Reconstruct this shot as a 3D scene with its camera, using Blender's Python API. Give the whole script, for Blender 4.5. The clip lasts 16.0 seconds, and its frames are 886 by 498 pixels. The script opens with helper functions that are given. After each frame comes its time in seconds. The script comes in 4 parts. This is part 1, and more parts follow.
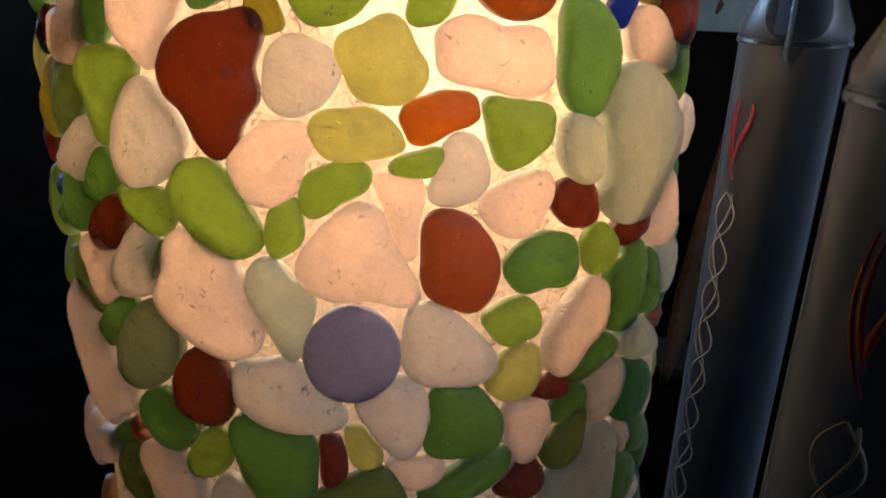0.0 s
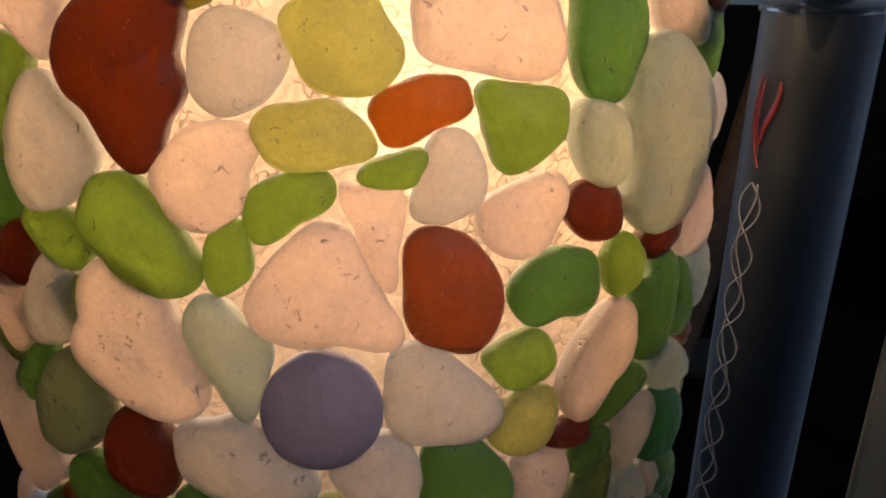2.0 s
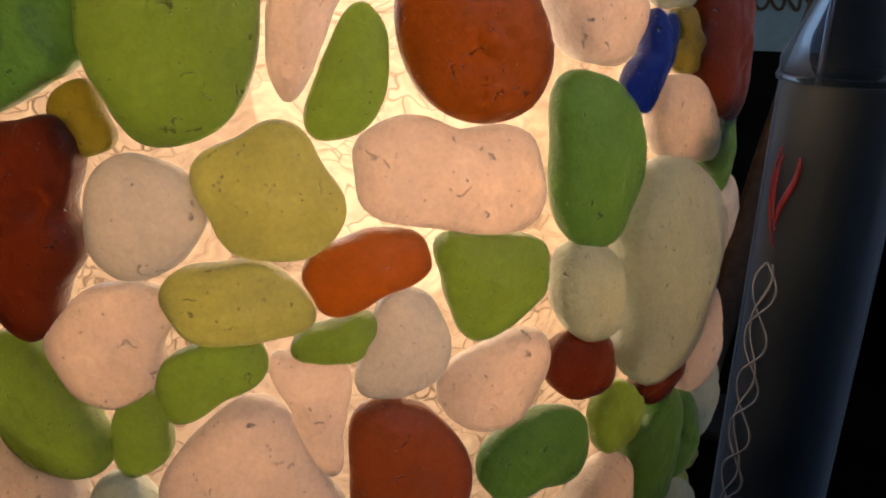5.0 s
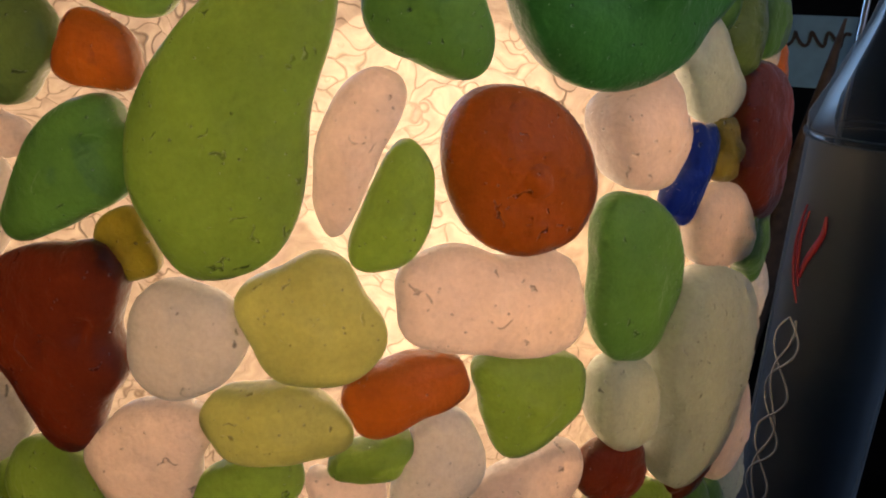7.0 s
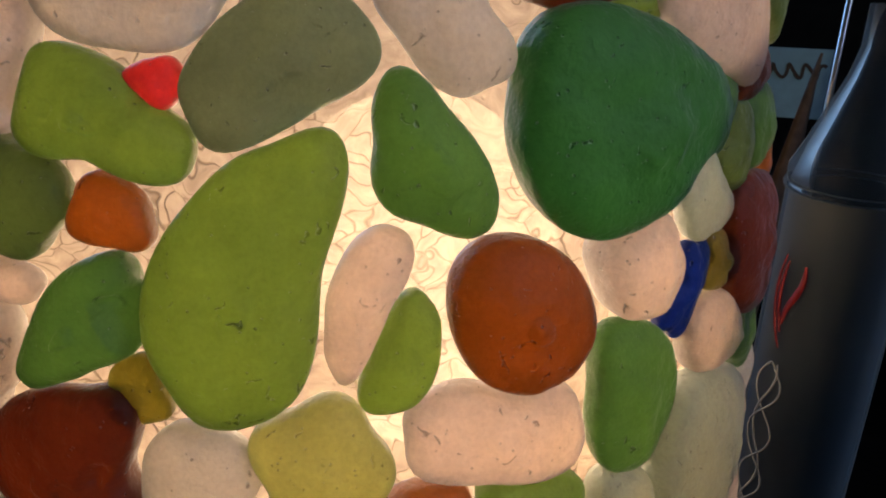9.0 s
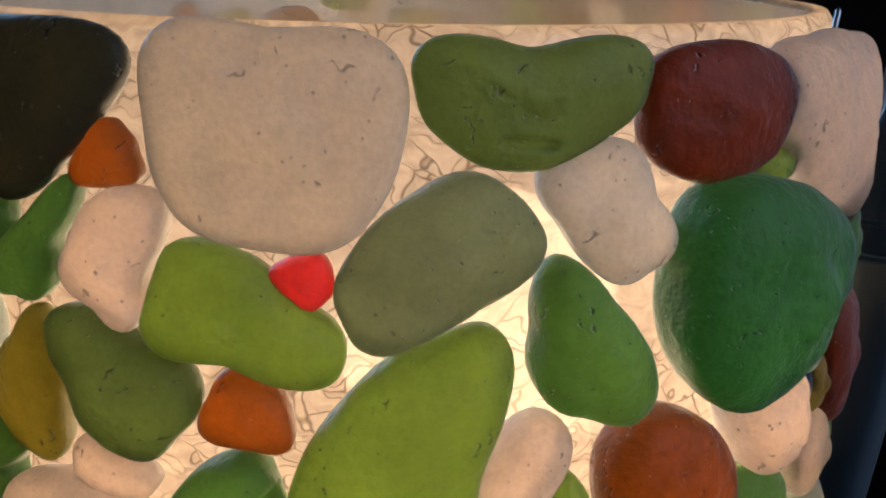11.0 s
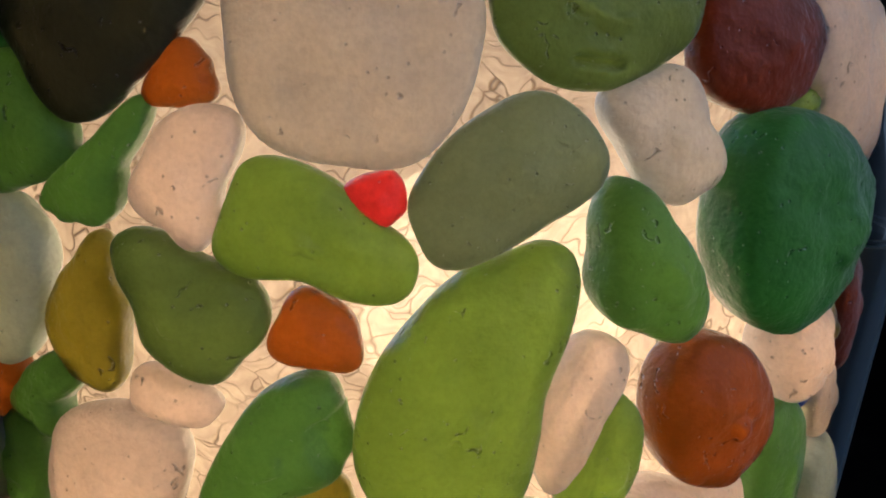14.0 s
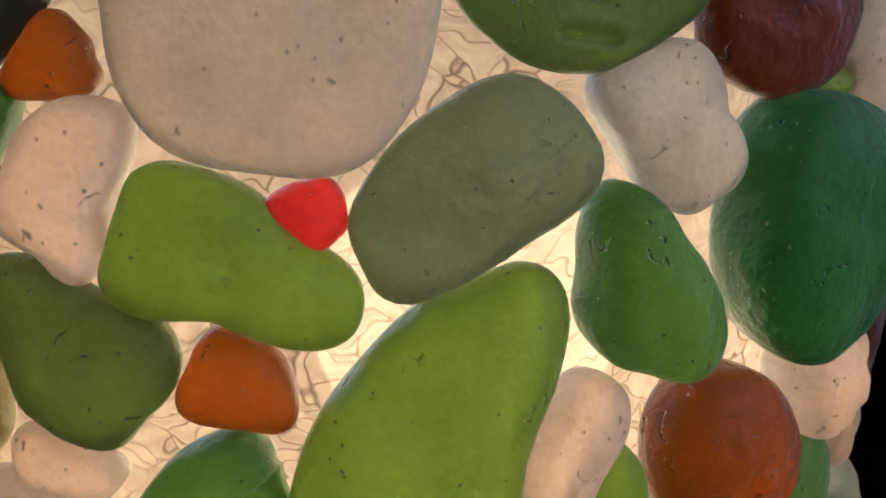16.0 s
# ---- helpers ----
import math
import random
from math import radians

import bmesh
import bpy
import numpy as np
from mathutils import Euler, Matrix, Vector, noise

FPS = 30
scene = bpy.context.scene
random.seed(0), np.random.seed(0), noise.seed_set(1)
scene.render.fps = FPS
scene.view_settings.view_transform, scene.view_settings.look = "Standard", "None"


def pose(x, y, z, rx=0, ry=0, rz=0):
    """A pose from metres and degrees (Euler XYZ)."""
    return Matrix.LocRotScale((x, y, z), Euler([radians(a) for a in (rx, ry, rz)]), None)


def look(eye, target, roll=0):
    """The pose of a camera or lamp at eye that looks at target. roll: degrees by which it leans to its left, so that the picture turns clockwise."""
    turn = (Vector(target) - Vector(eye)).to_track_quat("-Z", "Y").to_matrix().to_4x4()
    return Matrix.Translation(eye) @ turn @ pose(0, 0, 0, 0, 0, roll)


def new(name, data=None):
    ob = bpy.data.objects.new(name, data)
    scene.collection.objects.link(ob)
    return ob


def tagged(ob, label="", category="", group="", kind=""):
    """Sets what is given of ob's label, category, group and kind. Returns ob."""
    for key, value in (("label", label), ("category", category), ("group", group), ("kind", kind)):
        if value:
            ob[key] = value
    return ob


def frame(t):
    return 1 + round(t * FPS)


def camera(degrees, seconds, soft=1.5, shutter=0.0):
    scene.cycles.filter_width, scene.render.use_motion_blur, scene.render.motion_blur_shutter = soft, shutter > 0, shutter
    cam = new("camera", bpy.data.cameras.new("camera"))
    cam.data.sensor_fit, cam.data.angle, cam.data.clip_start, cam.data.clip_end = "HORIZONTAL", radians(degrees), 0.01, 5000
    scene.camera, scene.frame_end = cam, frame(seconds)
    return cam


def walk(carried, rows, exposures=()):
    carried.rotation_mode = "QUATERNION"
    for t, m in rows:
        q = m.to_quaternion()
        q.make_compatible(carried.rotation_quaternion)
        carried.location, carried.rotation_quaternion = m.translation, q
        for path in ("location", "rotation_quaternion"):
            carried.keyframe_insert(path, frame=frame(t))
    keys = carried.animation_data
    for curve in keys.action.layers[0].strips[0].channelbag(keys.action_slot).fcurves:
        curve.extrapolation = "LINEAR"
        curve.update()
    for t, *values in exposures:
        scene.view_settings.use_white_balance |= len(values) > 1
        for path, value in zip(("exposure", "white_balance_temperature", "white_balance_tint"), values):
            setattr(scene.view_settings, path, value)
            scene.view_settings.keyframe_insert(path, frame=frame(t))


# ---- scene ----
cam = camera(62.18, 16.0, soft=2.0)
PATH = [
    (0, look((-0.00232, -0.25568, 0.25350), (0.00737, -0.16233, 0.21897), 1.99)),
    (0.5, look((-0.00227, -0.25479, 0.25422), (0.00751, -0.16127, 0.22017), 1.81)),
    (1, look((-0.00078, -0.24606, 0.25736), (0.00998, -0.15251, 0.22371), 1.62)),
    (1.5, look((-0.00003, -0.23266, 0.25262), (0.01038, -0.13961, 0.21749), 0.74)),
    (2, look((0.00238, -0.22048, 0.24788), (0.01284, -0.12774, 0.21194), 0.30)),
    (2.5, look((0.00937, -0.21192, 0.25115), (0.01983, -0.11898, 0.21575), 0.50)),
    (3, look((0.01062, -0.20281, 0.25446), (0.02174, -0.10977, 0.21955), 0.43)),
    (3.5, look((0.01446, -0.19774, 0.25489), (0.02596, -0.10435, 0.22102), 0.52)),
    (6, look((0.01174, -0.19059, 0.27393), (0.01880, -0.09726, 0.23871), 0.74)),
    (6.5, look((0.01041, -0.18817, 0.27832), (0.01750, -0.09485, 0.24308), 1.03)),
    (7, look((0.00988, -0.18705, 0.28065), (0.01734, -0.09378, 0.24537), 1.50)),
    (7.5, look((0.00802, -0.18522, 0.28412), (0.01603, -0.09188, 0.24914), 1.52)),
    (8, look((0.00814, -0.18457, 0.28882), (0.01645, -0.09133, 0.25364), 1.83)),
    (10.5, look((-0.00826, -0.17281, 0.31643), (0.00669, -0.08113, 0.27939), 0.77)),
    (11, look((-0.01698, -0.16665, 0.32051), (-0.00002, -0.07536, 0.28339), 1.54)),
    (11.5, look((-0.02256, -0.16251, 0.32502), (-0.00305, -0.07243, 0.28623), 2.19)),
    (12, look((-0.02414, -0.16386, 0.32024), (-0.00390, -0.07370, 0.28200), 1.41)),
    (12.5, look((-0.03191, -0.16665, 0.32013), (-0.00953, -0.07669, 0.28263), 2.11)),
    (13, look((-0.03284, -0.17128, 0.31668), (-0.00952, -0.08107, 0.28037), 2.35)),
    (13.5, look((-0.03262, -0.17149, 0.31080), (-0.00991, -0.08069, 0.27559), 2.25)),
    (14, look((-0.03087, -0.17089, 0.31008), (-0.00771, -0.07982, 0.27586), 2.53)),
    (14.5, look((-0.03405, -0.16510, 0.30696), (-0.00929, -0.07448, 0.27269), 3.11)),
    (15, look((-0.03111, -0.16265, 0.31245), (-0.00600, -0.07284, 0.27632), 2.96)),
    (15.5, look((-0.02859, -0.15800, 0.30591), (-0.00302, -0.06800, 0.27061), 2.50)),
    (16, look((-0.02355, -0.15398, 0.30764), (0.00141, -0.06410, 0.27160), 1.99)),
]
# the picture cools a little as the view climbs
walk(cam, PATH, [(0, 0.56, 9300, 21), (3.5, 0.14, 9000, 20), (6.5, -0.1, 8300, 18), (8, -0.1, 8100, 16), (11, 0.2, 7800, 13), (16, 0.12, 7250, 7)])

# ---- light ----
world = bpy.data.worlds.new("dim_room")
scene.world = world
world.use_nodes = True
world.node_tree.nodes["Background"].inputs[0].default_value = (0.35, 0.5, 0.8, 1)
world.node_tree.nodes["Background"].inputs[1].default_value = 0.02
scene.view_settings.exposure = 0.0


def area_light(name, eye, target, sx, sy, power, colour):
    la = bpy.data.lights.new(name, "AREA")
    la.shape, la.size, la.size_y, la.energy, la.color = "RECTANGLE", sx, sy, power, colour
    ob = new(name, la)
    ob.matrix_world = look(eye, target)
    return ob


area_light("window_daylight", (1.35, -1.05, 1.25), (0.0, 0.0, 0.25), 0.9, 0.9, 13.0, (0.45, 0.66, 1.0))
# unseen blue light, added at the back left to brighten the bottle's left edge
area_light("side_window_daylight", (-0.9, 1.42, 0.7), (0.17, 0.04, 0.15), 0.6, 0.7, 15.0, (0.25, 0.55, 1.0))

BULB_Z, BULB_POWER = 0.243, 17.0


# ---- materials ----
def nodes_of(name):
    m = bpy.data.materials.new(name)
    m.use_nodes = True
    nt = m.node_tree
    nt.nodes.clear()
    out = nt.nodes.new("ShaderNodeOutputMaterial")
    return m, nt, out


def add(nt, kind, **values):
    n = nt.nodes.new(kind)
    for key, v in values.items():
        if key in n.inputs:
            n.inputs[key].default_value = v
    return n


def ramp(nt, source, a, b, ca=(0, 0, 0, 1), cb=(1, 1, 1, 1)):
    r = nt.nodes.new("ShaderNodeValToRGB")
    r.color_ramp.elements[0].position, r.color_ramp.elements[1].position = a, b
    r.color_ramp.elements[0].color, r.color_ramp.elements[1].color = ca, cb
    nt.links.new(source, r.inputs[0])
    return r.outputs[0]


def mul(nt, a, b, fac=1.0, kind="MULTIPLY"):
    x = nt.nodes.new("ShaderNodeMix")
    x.data_type, x.blend_type = "RGBA", kind
    x.inputs[0].default_value = fac
    for sock, v in ((x.inputs[6], a), (x.inputs[7], b)):
        if isinstance(v, tuple):
            sock.default_value = v
        else:
            nt.links.new(v, sock)
    return x.outputs[2]


def sea_glass_material(name, through_colour, skin_colour, skin=0.22, speck=0.62, gloss=0.12):
    """Frosted tumbled glass: light passes through the body, the skin scatters a little of the daylight."""
    m, nt, out = nodes_of(name)
    L = nt.links.new
    tc = nt.nodes.new("ShaderNodeTexCoord")
    info = nt.nodes.new("ShaderNodeObjectInfo")
    vadd = nt.nodes.new("ShaderNodeVectorMath")
    vadd.operation = "MULTIPLY_ADD"
    L(info.outputs["Random"], vadd.inputs[0])
    vadd.inputs[1].default_value = (3.1, 5.3, 7.7)
    L(tc.outputs["Object"], vadd.inputs[2])
    P = vadd.outputs[0]
    cloud = add(nt, "ShaderNodeTexNoise", Scale=170.0, Detail=3.0, Roughness=0.55)
    L(P, cloud.inputs["Vector"])
    fine = add(nt, "ShaderNodeTexNoise", Scale=1500.0, Detail=3.0, Roughness=0.6)
    L(P, fine.inputs["Vector"])
    pits = add(nt, "ShaderNodeTexVoronoi", Scale=900.0, Randomness=1.0)
    L(P, pits.inputs["Vector"])
    warp = add(nt, "ShaderNodeTexNoise", Scale=420.0, Detail=1.0)
    L(P, warp.inputs["Vector"])
    # nicks: short dark strokes in three directions
    Q = mul(nt, P, warp.outputs["Color"], 0.0055, "ADD")
    nick_mask = None
    for turn, shift, keep, scale in ((0.5, 0.0, 0.70, 430.0), (-0.7, 3.0, 0.74, 430.0), (1.4, 7.0, 0.80, 430.0), (0.9, 11.0, 0.86, 270.0), (-1.1, 17.0, 0.88, 300.0)):
        mp = nt.nodes.new("ShaderNodeMapping")
        mp.vector_type = "TEXTURE"
        mp.inputs["Location"].default_value = (shift, shift, shift)
        mp.inputs["Rotation"].default_value = (0.0, turn, 0.0)
        mp.inputs["Scale"].default_value = (1.0, 1.0, 4.5)
        L(Q, mp.inputs["Vector"])
        nick = add(nt, "ShaderNodeTexVoronoi", Scale=scale, Randomness=1.0)
        L(mp.outputs[0], nick.inputs["Vector"])
        one = mul(nt, ramp(nt, nick.outputs["Distance"], 0.07 * scale / 430 + 0.01, 0.15 * scale / 430 + 0.02, (1, 1, 1, 1), (0, 0, 0, 1)), ramp(nt, nick.outputs["Color"], keep, keep + 0.03))
        nick_mask = one if nick_mask is None else mul(nt, nick_mask, one, 1.0, "ADD")
    grain = add(nt, "ShaderNodeTexNoise", Scale=650.0, Detail=2.0, Roughness=0.6)
    L(P, grain.inputs["Vector"])
    pit = ramp(nt, pits.outputs["Distance"], 0.06, 0.2, (1, 1, 1, 1), (0, 0, 0, 1))
    pit_some = ramp(nt, pits.outputs["Color"], 0.72, 0.75)
    pit_mask = mul(nt, pit, pit_some)
    c = mul(nt, (*through_colour, 1), ramp(nt, cloud.outputs["Fac"], 0.3, 0.72, (0.90, 0.90, 0.89, 1), (1.05, 1.05, 1.04, 1)))
    c = mul(nt, c, ramp(nt, fine.outputs["Fac"], 0.35, 0.6, (0.86, 0.86, 0.86, 1), (1.05, 1.05, 1.05, 1)), 0.35)
    c = mul(nt, c, ramp(nt, grain.outputs["Fac"], 0.36, 0.66, (0.95, 0.95, 0.95, 1), (1.03, 1.03, 1.02, 1)))
    dark = mul(nt, c, (0.22, 0.20, 0.18, 1))
    x = nt.nodes.new("ShaderNodeMix")
    x.data_type = "RGBA"
    both = mul(nt, nick_mask, pit_mask, 1.0, "ADD")
    fx = nt.nodes.new("ShaderNodeMath")
    fx.operation = "MULTIPLY"
    L(both, fx.inputs[0])
    fx.inputs[1].default_value = speck
    L(fx.outputs[0], x.inputs[0])
    L(c, x.inputs[6])
    L(dark, x.inputs[7])
    c = x.outputs[2]
    bump1 = add(nt, "ShaderNodeBump", Strength=0.35, Distance=0.0004)
    L(fine.outputs["Fac"], bump1.inputs["Height"])
    bump2 = add(nt, "ShaderNodeBump", Strength=1.0, Distance=0.0014)
    bump2.invert = True
    L(both, bump2.inputs["Height"])
    L(bump1.outputs[0], bump2.inputs["Normal"])
    bump3 = add(nt, "ShaderNodeBump", Strength=0.3, Distance=0.003)
    L(cloud.outputs["Fac"], bump3.inputs["Height"])
    L(bump2.outputs[0], bump3.inputs["Normal"])
    bump4 = add(nt, "ShaderNodeBump", Strength=0.32, Distance=0.0006)
    L(grain.outputs["Fac"], bump4.inputs["Height"])
    L(bump3.outputs[0], bump4.inputs["Normal"])
    N = bump4.outputs[0]
    tr = nt.nodes.new("ShaderNodeBsdfTranslucent")
    L(c, tr.inputs[0])
    L(N, tr.inputs["Normal"])
    df = add(nt, "ShaderNodeBsdfDiffuse")
    L(mul(nt, (*skin_colour, 1), ramp(nt, fine.outputs["Fac"], 0.3, 0.65, (0.88, 0.88, 0.88, 1), (1.06, 1.06, 1.06, 1))), df.inputs[0])
    L(N, df.inputs["Normal"])
    rf = add(nt, "ShaderNodeBsdfRefraction", Roughness=0.52, IOR=1.42)
    L(c, rf.inputs[0])
    L(N, rf.inputs["Normal"])
    m0 = nt.nodes.new("ShaderNodeMixShader")
    m0.inputs[0].default_value = 0.52
    L(tr.outputs[0], m0.inputs[1])
    L(rf.outputs[0], m0.inputs[2])
    m1 = add(nt, "ShaderNodeMixShader")
    # the frosting is worn thin in patches
    worn = add(nt, "ShaderNodeTexNoise", Scale=120.0, Detail=4.0, Roughness=0.65)
    L(Q, worn.inputs["Vector"])
    L(ramp(nt, worn.outputs["Fac"], 0.40, 0.66, (*[max(skin - 0.05, 0.08)] * 3, 1), (*[skin + 0.08] * 3, 1)), m1.inputs[0])
    L(m0.outputs[0], m1.inputs[1])
    L(df.outputs[0], m1.inputs[2])
    gl = add(nt, "ShaderNodeBsdfGlossy", Roughness=0.6)
    gl.inputs[0].default_value = (0.9, 0.95, 1, 1)
    L(N, gl.inputs["Normal"])
    fr = add(nt, "ShaderNodeFresnel", IOR=1.5)
    L(N, fr.inputs["Normal"])
    m2 = nt.nodes.new("ShaderNodeMixShader")
    fm = nt.nodes.new("ShaderNodeMath")
    fm.operation = "MULTIPLY"
    L(fr.outputs[0], fm.inputs[0])
    fm.inputs[1].default_value = gloss * 6
    L(fm.outputs[0], m2.inputs[0])
    L(m1.outputs[0], m2.inputs[1])
    L(gl.outputs[0], m2.inputs[2])
    L(m2.outputs[0], out.inputs[0])
    return m


# name: colour seen through the body, colour of the frosted skin, share of the skin
SEA_GLASS = {
    "white": ((0.92, 0.81, 0.76), (0.76, 0.77, 0.80), 0.18, "frosted white"),
    "pearl": ((0.84, 0.80, 0.76), (0.66, 0.72, 0.80), 0.30, "milky grey-white"),
    "stone": ((0.90, 0.83, 0.76), (0.62, 0.64, 0.66), 0.30, "large pitted grey-white"),
    "aqua": ((0.71, 0.75, 0.65), (0.58, 0.72, 0.76), 0.30, "pale aqua"),
    "lime": ((0.43, 0.57, 0.23), (0.25, 0.38, 0.10), 0.14, "lime green"),
    "green": ((0.285, 0.47, 0.215), (0.10, 0.31, 0.12), 0.18, "bright green"),
    "teal": ((0.165, 0.41, 0.20), (0.06, 0.22, 0.09), 0.22, "deep green"),
    "moss": ((0.34, 0.44, 0.225), (0.20, 0.26, 0.10), 0.20, "mossy green"),
    "olive": ((0.460, 0.529, 0.391), (0.25, 0.28, 0.20), 0.28, "grey-olive"),
    "khaki": ((0.671, 0.688, 0.378), (0.42, 0.42, 0.20), 0.16, "yellowish olive"),
    "yellow": ((0.516, 0.482, 0.181), (0.38, 0.34, 0.08), 0.16, "mustard yellow"),
    "amber": ((0.6, 0.3, 0.12), (0.45, 0.20, 0.06), 0.12, "amber orange"),
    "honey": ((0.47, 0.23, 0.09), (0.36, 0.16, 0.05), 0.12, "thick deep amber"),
    "brown": ((0.344, 0.138, 0.077), (0.22, 0.09, 0.06), 0.14, "dark amber brown"),
    "rust": ((0.499, 0.232, 0.129), (0.40, 0.16, 0.08), 0.20, "rusty brown"),
    "dark": ((0.196, 0.196, 0.149), (0.07, 0.07, 0.045), 0.30, "nearly black olive"),
    "blue": ((0.043, 0.120, 0.473), (0.03, 0.08, 0.40), 0.20, "cobalt blue"),
    "violet": ((0.42, 0.42, 0.56), (0.36, 0.35, 0.52), 0.30, "round violet-grey"),
    "red": ((0.95, 0.21, 0.22), (0.60, 0.07, 0.05), 0.18, "bright red"),
}
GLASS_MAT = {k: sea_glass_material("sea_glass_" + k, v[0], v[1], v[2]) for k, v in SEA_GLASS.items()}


def vase_material():
    """Glass smeared with dried clear glue: glowing, wrinkled, with fine cracks."""
    m, nt, out = nodes_of("glue_smeared_glass")
    L = nt.links.new
    tc = nt.nodes.new("ShaderNodeTexCoord")
    warp = add(nt, "ShaderNodeTexNoise", Scale=120.0, Detail=2.0)
    L(tc.outputs["Object"], warp.inputs["Vector"])
    P = mul(nt, tc.outputs["Object"], warp.outputs["Color"], 0.014, "ADD")
    mp = nt.nodes.new("ShaderNodeMapping")
    mp.inputs["Scale"].default_value = (0.55, 0.55, 1.3)
    L(P, mp.inputs["Vector"])
    crack = add(nt, "ShaderNodeTexVoronoi", Scale=270.0)
    crack.feature = "DISTANCE_TO_EDGE"
    L(mp.outputs[0], crack.inputs["Vector"])
    where = add(nt, "ShaderNodeTexNoise", Scale=60.0, Detail=1.0)
    L(tc.outputs["Object"], where.inputs["Vector"])
    line = ramp(nt, crack.outputs["Distance"], 0.0, 0.04, (1, 1, 1, 1), (0, 0, 0, 1))
    line = mul(nt, line, ramp(nt, where.outputs["Fac"], 0.42, 0.55))
    rip = add(nt, "ShaderNodeTexNoise", Scale=500.0, Detail=3.0)
    L(mp.outputs[0], rip.inputs["Vector"])
    bubble = add(nt, "ShaderNodeTexVoronoi", Scale=330.0)
    L(tc.outputs["Object"], bubble.inputs["Vector"])
    bub = ramp(nt, bubble.outputs["Distance"], 0.1, 0.16, (1, 1, 1, 1), (0, 0, 0, 1))
    x = nt.nodes.new("ShaderNodeMix")
    x.data_type = "RGBA"
    fx = nt.nodes.new("ShaderNodeMath")
    fx.operation = "MULTIPLY"
    fx.inputs[1].default_value = 0.8
    L(line, fx.inputs[0])
    L(fx.outputs[0], x.inputs[0])
    L(ramp(nt, rip.outputs["Fac"], 0.3, 0.7, (0.30, 0.25, 0.216, 1), (0.47, 0.41, 0.36, 1)), x.inputs[6])
    x.inputs[7].default_value = (0.10, 0.065, 0.04, 1)
    b1 = add(nt, "ShaderNodeBump", Strength=0.35, Distance=0.0012)
    L(rip.outputs["Fac"], b1.inputs["Height"])
    b2 = add(nt, "ShaderNodeBump", Strength=0.8, Distance=0.0008)
    L(line, b2.inputs["Height"])
    L(b1.outputs[0], b2.inputs["Normal"])
    b3 = add(nt, "ShaderNodeBump", Strength=0.5, Distance=0.0005)
    L(bub, b3.inputs["Height"])
    L(b2.outputs[0], b3.inputs["Normal"])
    N = b3.outputs[0]
    tr = nt.nodes.new("ShaderNodeBsdfTranslucent")
    L(x.outputs[2], tr.inputs[0])
    L(N, tr.inputs["Normal"])
    tp = nt.nodes.new("ShaderNodeBsdfTransparent")
    tp.inputs[0].default_value = (0.95, 0.93, 0.9, 1)
    m1 = nt.nodes.new("ShaderNodeMixShader")
    m1.inputs[0].default_value = 0.06
    df = nt.nodes.new("ShaderNodeBsdfDiffuse")
    L(x.outputs[2], df.inputs[0])
    m0 = nt.nodes.new("ShaderNodeMixShader")
    m0.inputs[0].default_value = 0.12
    L(tr.outputs[0], m0.inputs[1])
    L(df.outputs[0], m0.inputs[2])
    L(m0.outputs[0], m1.inputs[1])
    L(tp.outputs[0], m1.inputs[2])
    gl = add(nt, "ShaderNodeBsdfGlossy", Roughness=0.35)
    L(N, gl.inputs["Normal"])
    m2 = nt.nodes.new("ShaderNodeMixShader")
    m2.inputs[0].default_value = 0.06
    L(m1.outputs[0], m2.inputs[1])
    L(gl.outputs[0], m2.inputs[2])
    L(m2.outputs[0], out.inputs[0])
    return m


def hazy_glass_material():
    """The bare inner glass face: mostly clear, a thin haze added to soften the view."""
    m, nt, out = nodes_of("hazy_inner_glass")
    L = nt.links.new
    tc = nt.nodes.new("ShaderNodeTexCoord")
    haze_noise = add(nt, "ShaderNodeTexNoise", Scale=45.0, Detail=4.0, Roughness=0.6)
    L(tc.outputs["Object"], haze_noise.inputs["Vector"])
    tp = nt.nodes.new("ShaderNodeBsdfTransparent")
    tp.inputs[0].default_value = (0.95, 0.94, 0.92, 1)
    tr = nt.nodes.new("ShaderNodeBsdfTranslucent")
    tr.inputs[0].default_value = (0.55, 0.50, 0.46, 1)
    df = nt.nodes.new("ShaderNodeBsdfDiffuse")
    df.inputs[0].default_value = (0.55, 0.50, 0.46, 1)
    haze = nt.nodes.new("ShaderNodeMixShader")
    haze.inputs[0].default_value = 0.35
    L(tr.outputs[0], haze.inputs[1])
    L(df.outputs[0], haze.inputs[2])
    both = nt.nodes.new("ShaderNodeMixShader")
    L(ramp(nt, haze_noise.outputs["Fac"], 0.3, 0.7, (0.36, 0.36, 0.36, 1), (0.5, 0.5, 0.5, 1)), both.inputs[0])
    L(tp.outputs[0], both.inputs[1])
    L(haze.outputs[0], both.inputs[2])
    L(both.outputs[0], out.inputs[0])
    return m


